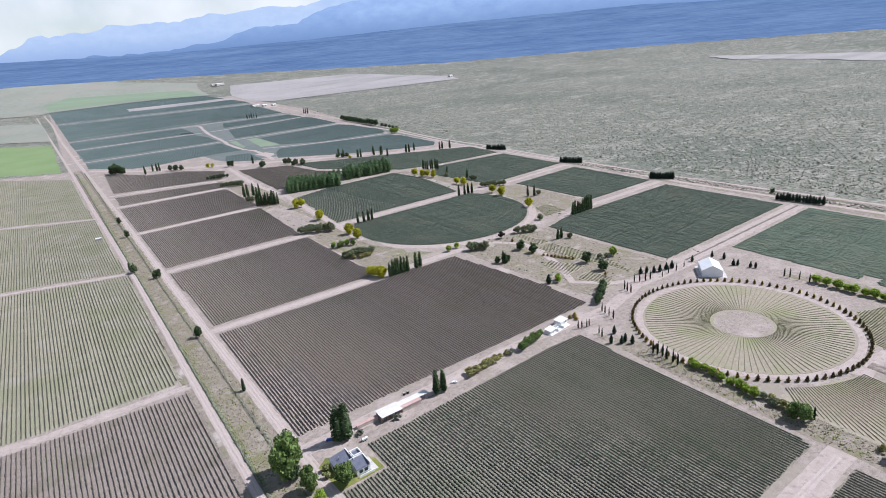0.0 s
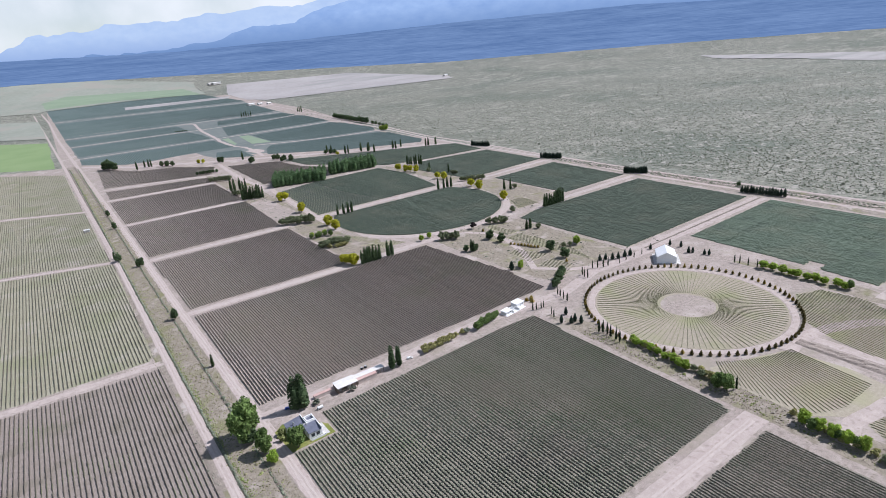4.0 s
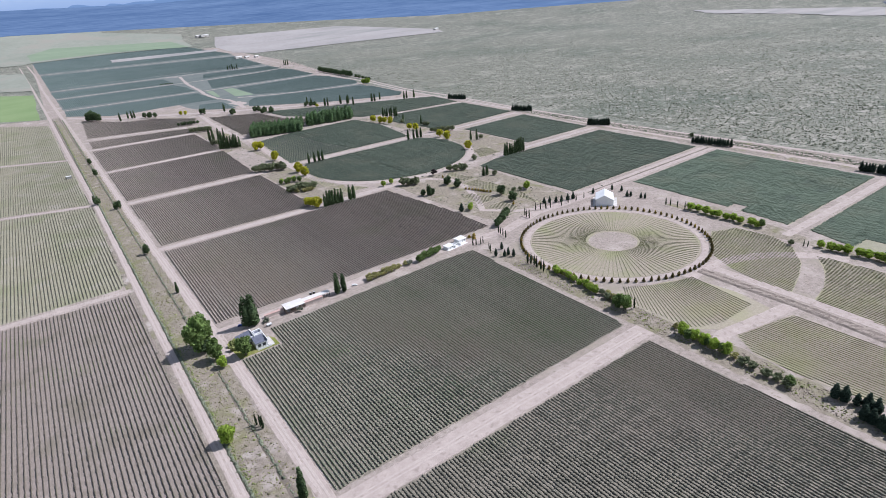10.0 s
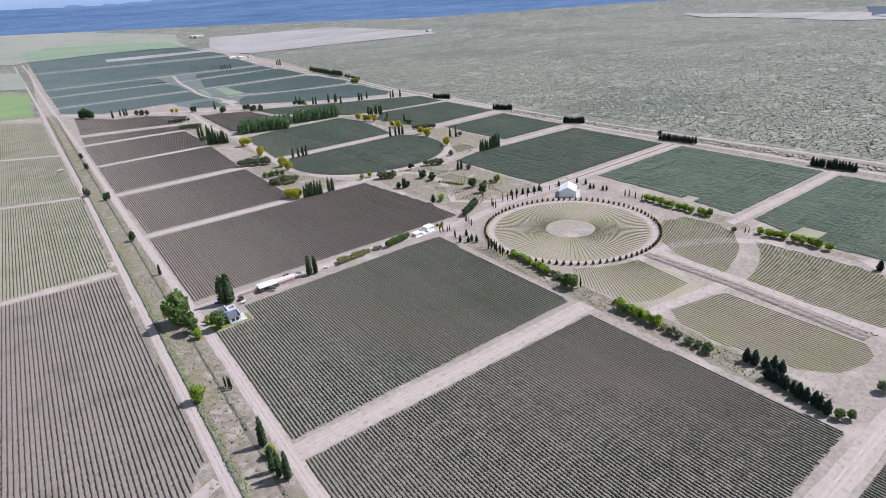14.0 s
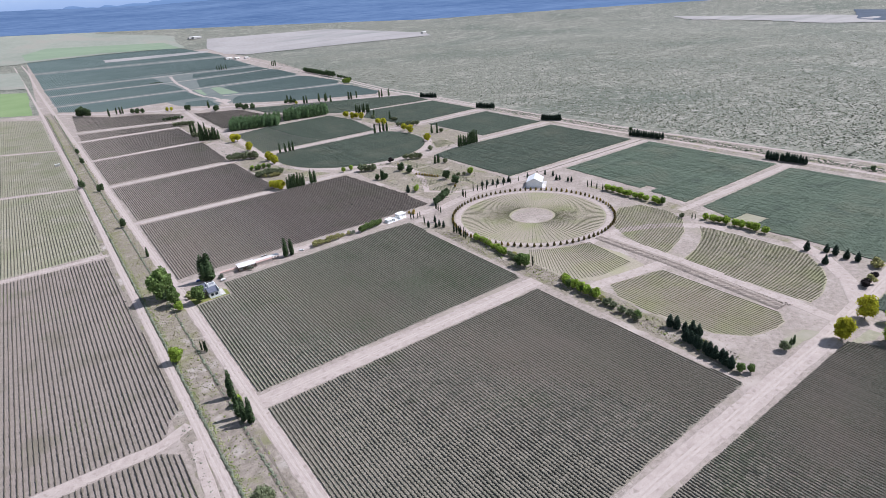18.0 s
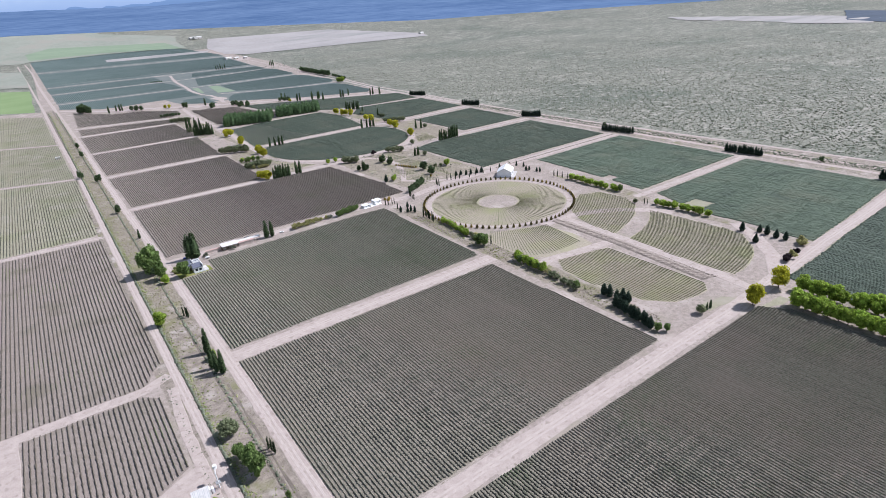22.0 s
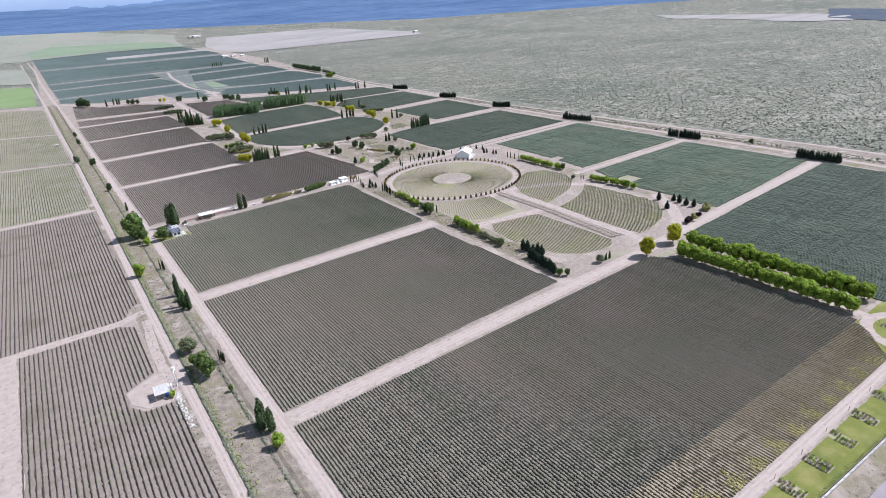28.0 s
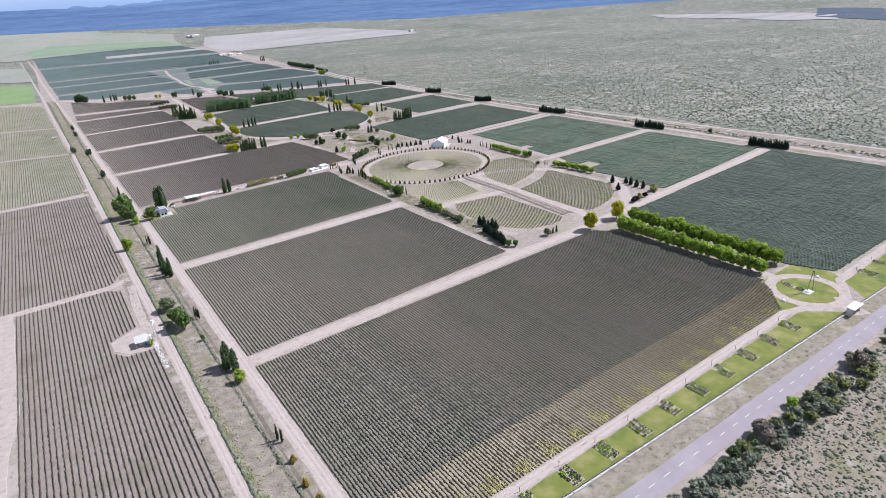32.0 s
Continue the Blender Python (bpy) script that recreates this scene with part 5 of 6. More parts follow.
line_of("broad", (126, 520), (142, 516), 5, 6.0, "garden trees", 1.0, 1.5)
each("lime", [(128, 523), (134, 521), (139, 520)], 6.0)
each("yellow", [(156, 548), (155, 530), (156, 618), (158, 686), (163, 686), (325, 481), (340, 555), (338, 538)], 11.0, "yellow garden trees", 0.95)
each("poplar", [(178, 573), (184, 572), (190, 573), (194, 572)], 14.0, "poplars by the round block", 1.15)
line_of("olive", (124, 586), (148, 572), 10, 8.5, "grey-green garden trees", 1.0, 1.5)
line_of("poplar", (128, 734), (149, 723), 10, 20.0, "tall poplar row")
each("poplar", [(132, 798), (136, 797), (143, 795), (147, 783), (140, 770)], 20.0, "tall poplar row")
each("olive", [(128, 768), (132, 764)], 7.0)
line_of("olive", (129, 889), (152, 874), 9, 7.0, "grey-green garden trees")
line_of("dark", (128, 966), (155, 958), 7, 5.5, "dark trees by the lane")
# dense poplar groves
for ax, ay, bx, by, cols in ((179, 767, 240, 748, 12), (262, 772, 326, 764, 12)):
    for i in range(cols):
        for j in range(7):
            f = i / (cols - 1)
            tree("grove", ax + (bx - ax) * f + j * 2.5 + tree_rng.uniform(-1.2, 1.2), ay + (by - ay) * f + j * 5.2 + tree_rng.uniform(-1.5, 1.5), tree_rng.uniform(12.5, 15.5), "poplar grove", 1.5)
line_of("poplar", (332, 428), (358, 428), 9, 17.0, "poplar row by the eastern lane", 1.1)
each("poplar", [(307, 575), (314, 574), (320, 575), (324, 573), (361, 673), (368, 639), (353, 512), (358, 507)], 15.0, "garden poplars", 1.1)
line_of("poplar", (363, 733), (377, 718), 7, 17.0, "poplar row")
each("yellow", [(339, 623), (343, 614), (333, 709), (337, 696), (341, 690), (343, 679)], 10.0, "yellow garden trees", 0.95)
line_of("olive", (349, 586), (370, 572), 7, 6.5, "grey-green garden trees")
each("olive", [(364, 507), (302, 441), (356, 668), (366, 628), (368, 624)], 6.0)
# far line of dark trees
each("dark", [(28, 1172), (34, 1166), (31, 1180), (38, 1160), (24, 1178)], 17.0, "far dark trees", 0.75)
each("dark", [(118, 1096), (110, 1102), (104, 1110), (112, 1108), (182, 1044), (186, 1040), (217, 984), (222, 990), (253, 976), (258, 970), (256, 946), (268, 937), (262, 950)], 10.0, "far dark trees", 0.9)
each("poplar", [(66, 1119), (81, 1136), (86, 1130), (90, 1128), (218, 1032), (351, 908), (355, 905), (380, 908), (384, 891), (388, 895), (376, 900), (386, 872), (421, 872), (424, 868), (438, 874), (466, 840), (471, 840), (482, 834), (339, 936), (338, 952)], 17.0, "far poplars", 1.2)
each("dark", [(336, 934), (342, 930), (330, 940)], 8.0)
each("yellow", [(156, 1075), (162, 1070), (337, 908)], 7.0)
line_of("poplar", (450, 1805), (474, 1792), 5, 18.0, "far poplars", 1.0)
line_of("dark", (575, 1425), (562, 1230), 16, 13.0, "far boundary trees")
line_of("lime", (520, 1085), (526, 1078), 3, 12.0, "far green trees")
line_of("dark", (562, 1200), (552, 1120), 5, 9.0, "far boundary trees")
line_of("poplar", (592, 1720), (596, 1700), 3, 22.0, "far poplars")
line_of("dark", (231, 1634), (256, 1624), 6, 4.0, "far track hedge")
# dark windbreak hedges on the eastern boundary
for hx0, hy0, hx1, hy1 in ((477, 33, 481, 2), (484, 164, 487, 133), (486, 316, 492, 279), (489, 456, 502, 436), (499, 603, 510, 578), (508, 770, 520, 740)):
    line_of("conifer", (hx0, hy0), (hx1, hy1), 15, 8.2, "dark windbreak conifers", 0.85)
each("dark", [(499, 86), (505, 330)], 5.0)
# ditch side
each("broad", [(-14.5, 264), (-11.5, 268)], 20.0, "trees by the farmhouse", 0.72)
each("broad", [(-9.8, 251)], 14.0, "trees by the farmhouse", 0.8)
each("lime", [(-9.3, 242.5)], 6.0)
each("broad", [(2.8, 245)], 11.5, "", 0.95)
each("shrub", [(-1.5, 254), (0.5, 258)], 3.0)
each("poplar", [(13, 272), (16, 271)], 20.0, "tall poplars by the farmhouse", 1.5)
each("poplar", [(67, 273), (71, 273)], 13.5, "poplars by the shed", 1.6)
each("darkshrub", [(22, 270), (41, 268)], 3.0)
each("lime", [(-22.8, 187)], 9.5, "", 0.95)
each("cypress", [(-10.5, 190), (-9.5, 188), (-9, 186)], 7.0, "cypress group by the ditch")
each("poplar", [(-10, 141)], 14.5, "", 1.1)
each("lime", [(-10, 133), (-9, -19)], 6.0)
each("poplar", [(-9, 118), (-12, 125), (-11, 121)], 14.0, "ditch poplars", 1.1)
each("olive", [(-20, 72)], 7.5)
each("broad", [(-18.5, 48), (-17.5, 44)], 13.0, "", 0.7)
each("cypress", [(-10, 55), (-9.5, 53), (-9, 51)], 6.5, "cypress group by the ditch")
each("broad", [(-13, 27)], 4.0, "", 0.7)
each("poplar", [(-9, -4), (-11, -6), (-8, -9), (-9.5, -2)], 13.0, "ditch poplars", 1.3)
each("broad", [(-20.5, 57), (-19.5, 53)], 8.0, "ditch trees", 0.8)
each("cypress", [(-9.5, -64), (-8.5, -66)], 7.0, "cypress group by the ditch")
each("gold", [(-9, -78), (-10, -91), (-9, -100)], 3.6)
each("lime", [(-34, 40)], 4.0)
each("dark", [(-11, 429), (-13, 569), (-10, 569), (-13, 729), (-12, 800)], 8.0, "ditch trees", 0.7)
each("poplar", [(-8, 345), (-27, 611), (-24, 605)], 9.0, "ditch trees", 1.4)
each("dark", [(-12, 262), (-25, 600)], 7.0)
# sheds side shrubs
line_of("broad", (126, 275.5), (145, 280), 10, 5.2, "green hedge by the white sheds", 1.1)
line_of("straw", (88, 274.5), (108, 276.5), 9, 4.2, "pale shrubs beside the road", 1.0, 0.8)
each("straw", [(112, 277), (117, 277.5)], 3.2)
each("darkshrub", [(121, 277), (119, 276.5)], 3.0)
# scrub edge by the highway
each("darkshrub", [(84, -170), (90, -171), (95, -170), (101, -172), (106, -174), (112, -172), (126, -172), (132, -175), (138, -171), (145, -173), (150, -176), (158, -173)], 4.0, "roadside scrub", 1.2)
each("olive", [(128, -170), (186, -169), (114, -171), (150, -171), (160, -174)], 4.6)
each("dry", [(121, -169), (118, -171), (184, -172)], 7.5, "half-dead roadside trees")
each("shrub", [(135, -171), (109, -173), (141, -175), (155, -177), (168, -174), (172, -178)], 3.2, "roadside scrub", 1.3)
each("lime", [(143, -168)], 4.5, "", 1.3)
each("dark", [(104, -169), (98, -170)], 4.5)
roadside = random.Random(21)
for i in range(56):
    x = roadside.uniform(70, 235)
    tree(roadside.choice(("darkshrub", "darkshrub", "shrub")), x, highway_y(x, -8.0) - 9 * roadside.random() ** 1.6, roadside.uniform(1.6, 3.4), "roadside scrub", 1.35)


# ---------------------------------------------------------------- ground cover that nobody could count
def scatter(name, n, region, size, material, label, category, seed, lift=0.0, tall=0.75):
    """Low irregular bushes in one mesh. region(rng, n) gives x, y arrays."""
    rng = np.random.RandomState(seed)
    x, y = (U * q for q in region(rng, n))
    n = len(x)
    s = size * 1.15 * rng.lognormal(0, 0.38, n)
    k = 5
    a = np.linspace(0, 2 * math.pi, k, endpoint=False)[None, :] + rng.uniform(0, 6.28, n)[:, None]
    r = s[:, None] * rng.uniform(0.7, 1.25, (n, k))
    low = np.stack([x[:, None] + r * np.cos(a), y[:, None] + r * np.sin(a), np.full((n, k), lift)], -1)
    q = r * rng.uniform(0.4, 1.05, (n, k))
    mid = np.stack([x[:, None] + q * np.cos(a + 0.5), y[:, None] + q * np.sin(a + 0.5), lift + s[:, None] * tall * rng.uniform(0.35, 1.1, (n, k))], -1)
    top = np.stack([x + rng.uniform(-0.2, 0.2, n) * s, y + rng.uniform(-0.2, 0.2, n) * s, lift + s * tall * rng.uniform(0.9, 1.3, n)], -1)[:, None, :]
    v = np.concatenate([low, mid, top], 1).reshape(-1, 3)
    o = (np.arange(n) * (2 * k + 1))[:, None, None]
    f = []
    for i in range(k):
        j = (i + 1) % k
        f += [(i, j, k + i), (j, k + j, k + i), (k + i, k + j, 2 * k)]
    f = (np.array(f)[None] + o).reshape(-1, 3)
    return tagged(new(name, fast_mesh(name, v, f, material)), label, category, "", "stuff")


def desert(rng, n):
    d = 520 * np.exp(rng.uniform(0, 1, n) * 1.55)
    a = rng.uniform(radians(12), radians(100), n)
    x, y = -50 + d * np.sin(a), -150 + d * np.cos(a)
    keep = (x > 536 + 0.02 * np.maximum(0, y - 400)) & (y > -150)
    return x[keep], y[keep]


def south_scrub(rng, n):
    x, y = rng.uniform(-60, 420, n), -172 - rng.uniform(0, 1, n) ** 1.2 * 110
    return x, y


def ditch(rng, n):
    y = rng.uniform(-148, 1200, n)
    x = np.where(rng.rand(n) < 0.55, rng.normal(-23.2, 0.8, n), rng.uniform(-22, -9, n))
    return x, y


def ditch_line(rng, n):
    y = rng.uniform(-148, 1250, n)
    x = np.where(rng.rand(n) < 0.6, -24.5, -12.5) + rng.normal(0, 0.25, n)
    return x, y


def verges(rng, n):
    x, y = rng.uniform(128, 340, n), rng.uniform(290, 980, n)
    keep = ((x < 160) | (x > 318) | ((y < 440) & (x > 200) & (x < 300)))
    return x[keep], y[keep]


scatter("desert_scrub", 100000, desert, 0.72, M_SCRUB, "grey-green desert scrub scattered over dry plain", "scrub", 5)
scatter("roadside_scrub", 24000, south_scrub, 0.42, M_SCRUB, "grey-green roadside scrub on dry soil", "scrub", 6)
scatter("dark_roadside_scrub", 2600, south_scrub, 0.6, M_SCRUB_D, "darker bushes in roadside scrub", "scrub", 16)
scatter("ditch_weeds", 9000, ditch, 0.27, M_WEED, "pale weeds along the ditch", "weeds", 7, 0.05, 0.5)
scatter("ditch_bank_growth", 9000, ditch_line, 0.42, M_SCRUB_D, "dark weedy growth in the ditch lines", "weeds", 8, 0.05, 0.8)
scatter("garden_weeds", 4200, verges, 0.55, M_SCRUB, "dry weeds in the garden ground", "weeds", 9, 0.05, 0.5)
def row_end_weeds(rng, n):
    k = rng.randint(0, 16, n)
    return 12 + k * 12.6 + rng.normal(0, 2.0, n), np.minimum(-124.0, -131.6 + np.abs(rng.normal(0, 3.0, n)))


scatter("weed_flowers", 4800, row_end_weeds, 0.27, M_FLOWER, "pale yellow flowering weeds at the ends of vine rows", "weeds", 10, 0.08, 0.7)
scatter("boundary_weeds", 3000, lambda r, n: (r.uniform(498, 512, n), r.uniform(-140, 600, n)), 0.7, M_SCRUB_D, "dark weeds along the boundary roads", "weeds", 12, 0.04, 0.6)
scatter("mid_ditch_growth", 500, lambda r, n: (r.normal(0, 1.3, n) + 236.5, r.uniform(24, 148, n)), 0.3, M_DRY, "dark weeds in the ditch between fan plots", "weeds", 13, 0.1, 0.6)
def wall_foot(rng, n):
    x = rng.uniform(0, 222, n)
    return x, -147.4 - 0.03 * (x - 98) + rng.normal(0, 0.5, n)


scatter("wall_grass", 4500, wall_foot, 0.13, M_BROAD, "long green grass at the foot of the wall", "grass", 14, 0.05, 0.6)
scatter("margin_stones", 170, lambda r, n: (r.normal(-32.2, 0.6, n), r.uniform(14, 42, n)), 0.42, M_STONE, "pale rubble stones beside the west road", "stones", 15, 0.05, 0.5)
scatter("margin_weeds", 1200, lambda r, n: (r.normal(-32.6, 0.8, n), r.uniform(-150, 590, n)), 0.25, M_SCRUB, "dry weeds on the road margin", "weeds", 17, 0.05, 0.5)
scatter("fence_growth", 5200, lambda r, n: (r.normal(-24.5, 0.2, n), r.uniform(-150, 620, n)), 0.32, M_SCRUB_D, "dark green growth along the fence beside the west road", "hedge", 18, 0.08, 1.0)
scatter("fence_grass", 2600, lambda r, n: (-24.2 + np.abs(r.normal(0, 1.5, n)), r.uniform(-150, 420, n)), 0.24, M_WEED_G, "bright green weeds along the fence", "weeds", 19, 0.06, 0.5)
scatter("strip_litter", 2400, lambda r, n: (r.uniform(165, 179, n), r.uniform(16, 232, n)), 0.26, M_DRY, "brown brush and dry leaves under the strip trees", "brush", 22, 0.05, 0.6)
scatter("strip_weeds", 900, lambda r, n: (r.uniform(166, 178, n), r.uniform(16, 232, n)), 0.34, M_WEED, "olive weeds on the garden strip", "weeds", 23, 0.05, 0.6)
scatter("verge_tufts", 5200, lambda r, n: (r.uniform(-23.5, -7.5, n), r.uniform(150, 900, n)), 0.28, M_TUFT, "olive grass tufts on the ditch verge", "grass", 24, 0.05, 0.6)
scatter("dry_tufts", 15000, south_scrub, 0.3, M_DRY, "dry brown grass tufts in roadside scrub", "grass", 20, 0.03, 0.7)


# ---------------------------------------------------------------- buildings
def gable(x0, x1, y0, y1, z0, z1, over=0.3, thick=0.18):
    """Two roof slabs meeting at a ridge along x."""
    bm = bmesh.new()
    ym = (y0 + y1) / 2
    for ya in (y0 - over, y1 + over):
        v = [(x0 - over, ya, z0), (x1 + over, ya, z0), (x1 + over, ym, z1), (x0 - over, ym, z1)]
        lo = [bm.verts.new(p) for p in v]
        hi = [bm.verts.new((p[0], p[1], p[2] + thick)) for p in v]
        bm.faces.new(hi)
        bm.faces.new(lo[::-1])
        for i in range(4):
            j = (i + 1) % 4
            bm.faces.new((lo[i], lo[j], hi[j], hi[i]))
    bmesh.ops.recalc_face_normals(bm, faces=bm.faces)
    return bm


def gable_wall(x, y0, y1, z0, z1, z2, thick=0.12):
    """A wall that ends in a gable, across x."""
    bm = bmesh.new()
    prof = [(y0, z0), (y1, z0), (y1, z1), ((y0 + y1) / 2, z2), (y0, z1)]
    a = [bm.verts.new((x - thick, y, z)) for y, z in prof]
    b = [bm.verts.new((x + thick, y, z)) for y, z in prof]
    bm.faces.new(a[::-1])
    bm.faces.new(b)
    for i in range(5):
        j = (i + 1) % 5
        bm.faces.new((a[i], a[j], b[j], b[i]))
    bmesh.ops.recalc_face_normals(bm, faces=bm.faces)
    return bm


def slab(corners, thick):
    """A plate over four or more corners given with their heights."""
    bm = bmesh.new()
    hi = [bm.verts.new(c) for c in corners]
    lo = [bm.verts.new((c[0], c[1], c[2] - thick)) for c in corners]
    bm.faces.new(hi)
    bm.faces.new(lo[::-1])
    for i in range(len(corners)):
        j = (i + 1) % len(corners)
        bm.faces.new((lo[i], lo[j], hi[j], hi[i]))
    bmesh.ops.recalc_face_normals(bm, faces=bm.faces)
    return bm


def pavilion():
    t = base("pavilion", 291.2, 264.2, "white membrane event pavilion with gabled roof on pale paving", "pavilion", rz=40.5, z=0.1, grow=U)
    part("floor_slab", box(-9.5, 10.5, -9.5, 8.5, 0, 0.15), M_STONE, t)
    for y in (-6.3, 6.3):
        part("side_wall", box(-8, 8, y - 0.12, y + 0.12, 0.15, 4.6), M_TENT, t)
    for x in (-8, 8):
        part("gable_wall", gable_wall(x, -6.3, 6.3, 0.15, 4.6, 8.0), M_TENT, t)
    part("roof", gable(-8, 8, -6.3, 6.3, 4.55, 8.1, 0.45, 0.12), M_TENT, t)
    for i in range(5):
        x = -8 + i * 4
        for y in (-6.55, 6.55):
            part("pole", rod((x, y, 0.15), (x, y, 4.6), 0.09), M_METAL, t)
    part("door", box(8.15, 8.27, -2, 2, 0.15, 3.0), M_GLASS, t)


def window(parent, x0, x1, y0, y1, z0, z1, nx, ny):
    w = part("window", box(x0, x1, y0, y1, z0, z1), M_GLASS, parent)
    part("sill", box(x0 - 0.08 + min(0, nx) * 0.1, x1 + 0.08, y0 - 0.08 + min(0, ny) * 0.1, y1 + 0.08, z0 - 0.1, z0), M_WHITE, w)


def house():
    h = base("house", 8.5, 252.5, "white farmhouse with slate-blue roofs and white parapets", "house", z=0.1, grow=U)
    part("wall", box(-6, 1.8, -0.5, 7.3, 0, 3.3), M_WHITE, h, "white plastered west wing")
    part("wall", box(0.2, 6.3, -6.2, 0.0, 0, 3.3), M_WHITE, h, "white plastered south wing")
    part("wall", box(2.0, 6.2, 0.02, 4.2, 0, 4.6), M_WHITE, h, "white plastered tower block")
    part("roof", slab([(-6.3, -0.9, 3.4), (1.5, -0.9, 3.9), (1.5, 7.4, 4.9), (-6.3, 7.4, 3.9)], 0.2), M_SLATE, h, "slate-blue sloping roof")
    part("roof", slab([(0.0, -6.5, 3.4), (6.0, -6.5, 3.4), (6.0, -0.2, 4.5), (0.0, -0.2, 4.5)], 0.2), M_SLATE, h, "slate-blue sloping roof")
    part("parapet", box(1.52, 1.95, -0.9, 7.6, 3.3, 5.2), M_WHITE, h)
    part("parapet", box(-0.2, 6.4, -0.18, 0.0, 3.3, 4.9), M_WHITE, h)
    part("parapet", box(6.02, 6.4, -6.6, -0.2, 3.3, 4.75), M_WHITE, h)
    part("terrace_floor", box(2.5, 5.7, 0.6, 3.7, 4.6, 4.66), M_SLATE, h)
    for a in ((2.0, 2.45, 0.02, 4.2), (5.75, 6.2, 0.02, 4.2), (2.46, 5.74, 0.02, 0.5), (2.46, 5.74, 3.75, 4.2)):
        part("parapet", box(*a, 4.6, 5.5), M_WHITE, h)
    part("chimney", box(-3.2, -2.6, 3.4, 4.0, 3.9, 5.4, 0.05), M_METAL, h)
    part("porch_wall", box(0.4, 7.5, -7.6, -7.3, 0, 0.9), M_WHITE, h)
    part("paving", box(6.5, 9.5, -7.2, 2.5, 0, 0.08), M_STONE, h)
    for x in (1.2, 3.6):
        window(h, x, x + 1.6, -6.26, -6.18, 0.9, 2.5, 0, -1)
    window(h, 6.28, 6.36, -4.5, -2.6, 0.9, 2.5, 1, 0)
    window(h, -6.06, -5.98, 2.0, 4.0, 0.9, 2.4, -1, 0)
    part("door", box(-1.2, 0.0, -0.58, -0.5, 0, 2.1), M_WOOD, h)


def long_sheds():
    s = base("open_shed", 39.5, 273, "open-fronted farm shed with a pale sheet roof", "shed", z=0.1, grow=U)
    part("roof", slab([(-5.7, -3.3, 3.3), (5.7, -3.3, 3.3), (5.7, 3.3, 3.9), (-5.7, 3.3, 3.9)], 0.15), M_ROOF, s)
    part("back_wall", box(-5.4, 5.4, 2.7, 2.9, 0, 3.6), M_BRICK, s)
    part("side_wall", box(-5.5, -5.3, -2.6, 2.7, 0, 3.4), M_WOOD, s)
    for i in range(5):
        part("post", box(-5.3 + i * 2.62, -5.1 + i * 2.62, -2.8, -2.6, 0, 3.3), M_WOOD, s)
    part("rail", box(-5.3, 5.4, -2.78, -2.62, 1.0, 1.12), M_WOOD, s)
    for i, (w, hgt) in enumerate(((1.6, 1.3), (1.1, 0.9), (1.9, 1.6), (1.2, 1.1))):
        crate = base("crate", 36 + i * 2.4, 272.6, "wooden crate stored under the shed roof", "crate", "stored crates", z=0.1, grow=U)
        part("box", box(-w / 2, w / 2, -0.6, 0.6, 0, hgt, 0.05), M_WOOD if i % 2 else M_METAL, crate)
    b = base("long_shed", 53.5, 273.5, "long low shed with pale sheet roof and pinkish wall", "shed", z=0.1, grow=U)
    part("wall", box(-7.6, 3.0, -2.3, 2.4, 0, 2.7), M_BRICK, b)
    part("roof", slab([(-7.9, -0.6, 3.0), (8.6, -0.6, 3.0), (8.6, 2.8, 3.2), (-7.9, 2.8, 3.2)], 0.14), M_ROOF, b)
    part("lower_roof", slab([(-7.9, -2.7, 2.75), (3.2, -2.7, 2.75), (3.2, -0.62, 2.95), (-7.9, -0.62, 2.95)], 0.12), M_PINK, b, "faded reddish lower roof strip")
    for i in range(3):
        for y in (-0.4, 2.4):
            part("post", box(4.2 + i * 2.0, 4.4 + i * 2.0, y, y + 0.18, 0, 2.95), M_WOOD, b)
    p = base("garden_wall", 29, 275, "low pinkish masonry wall with coping beside the yard", "wall", z=0.1, grow=U)
    part("wall", box(-6, 5.2, -0.9, 0.9, 0, 1.7, 0.04), M_BRICK, p)
    part("coping", box(-6.1, 5.3, -1.0, 1.0, 1.7, 1.85), M_PINK, p)


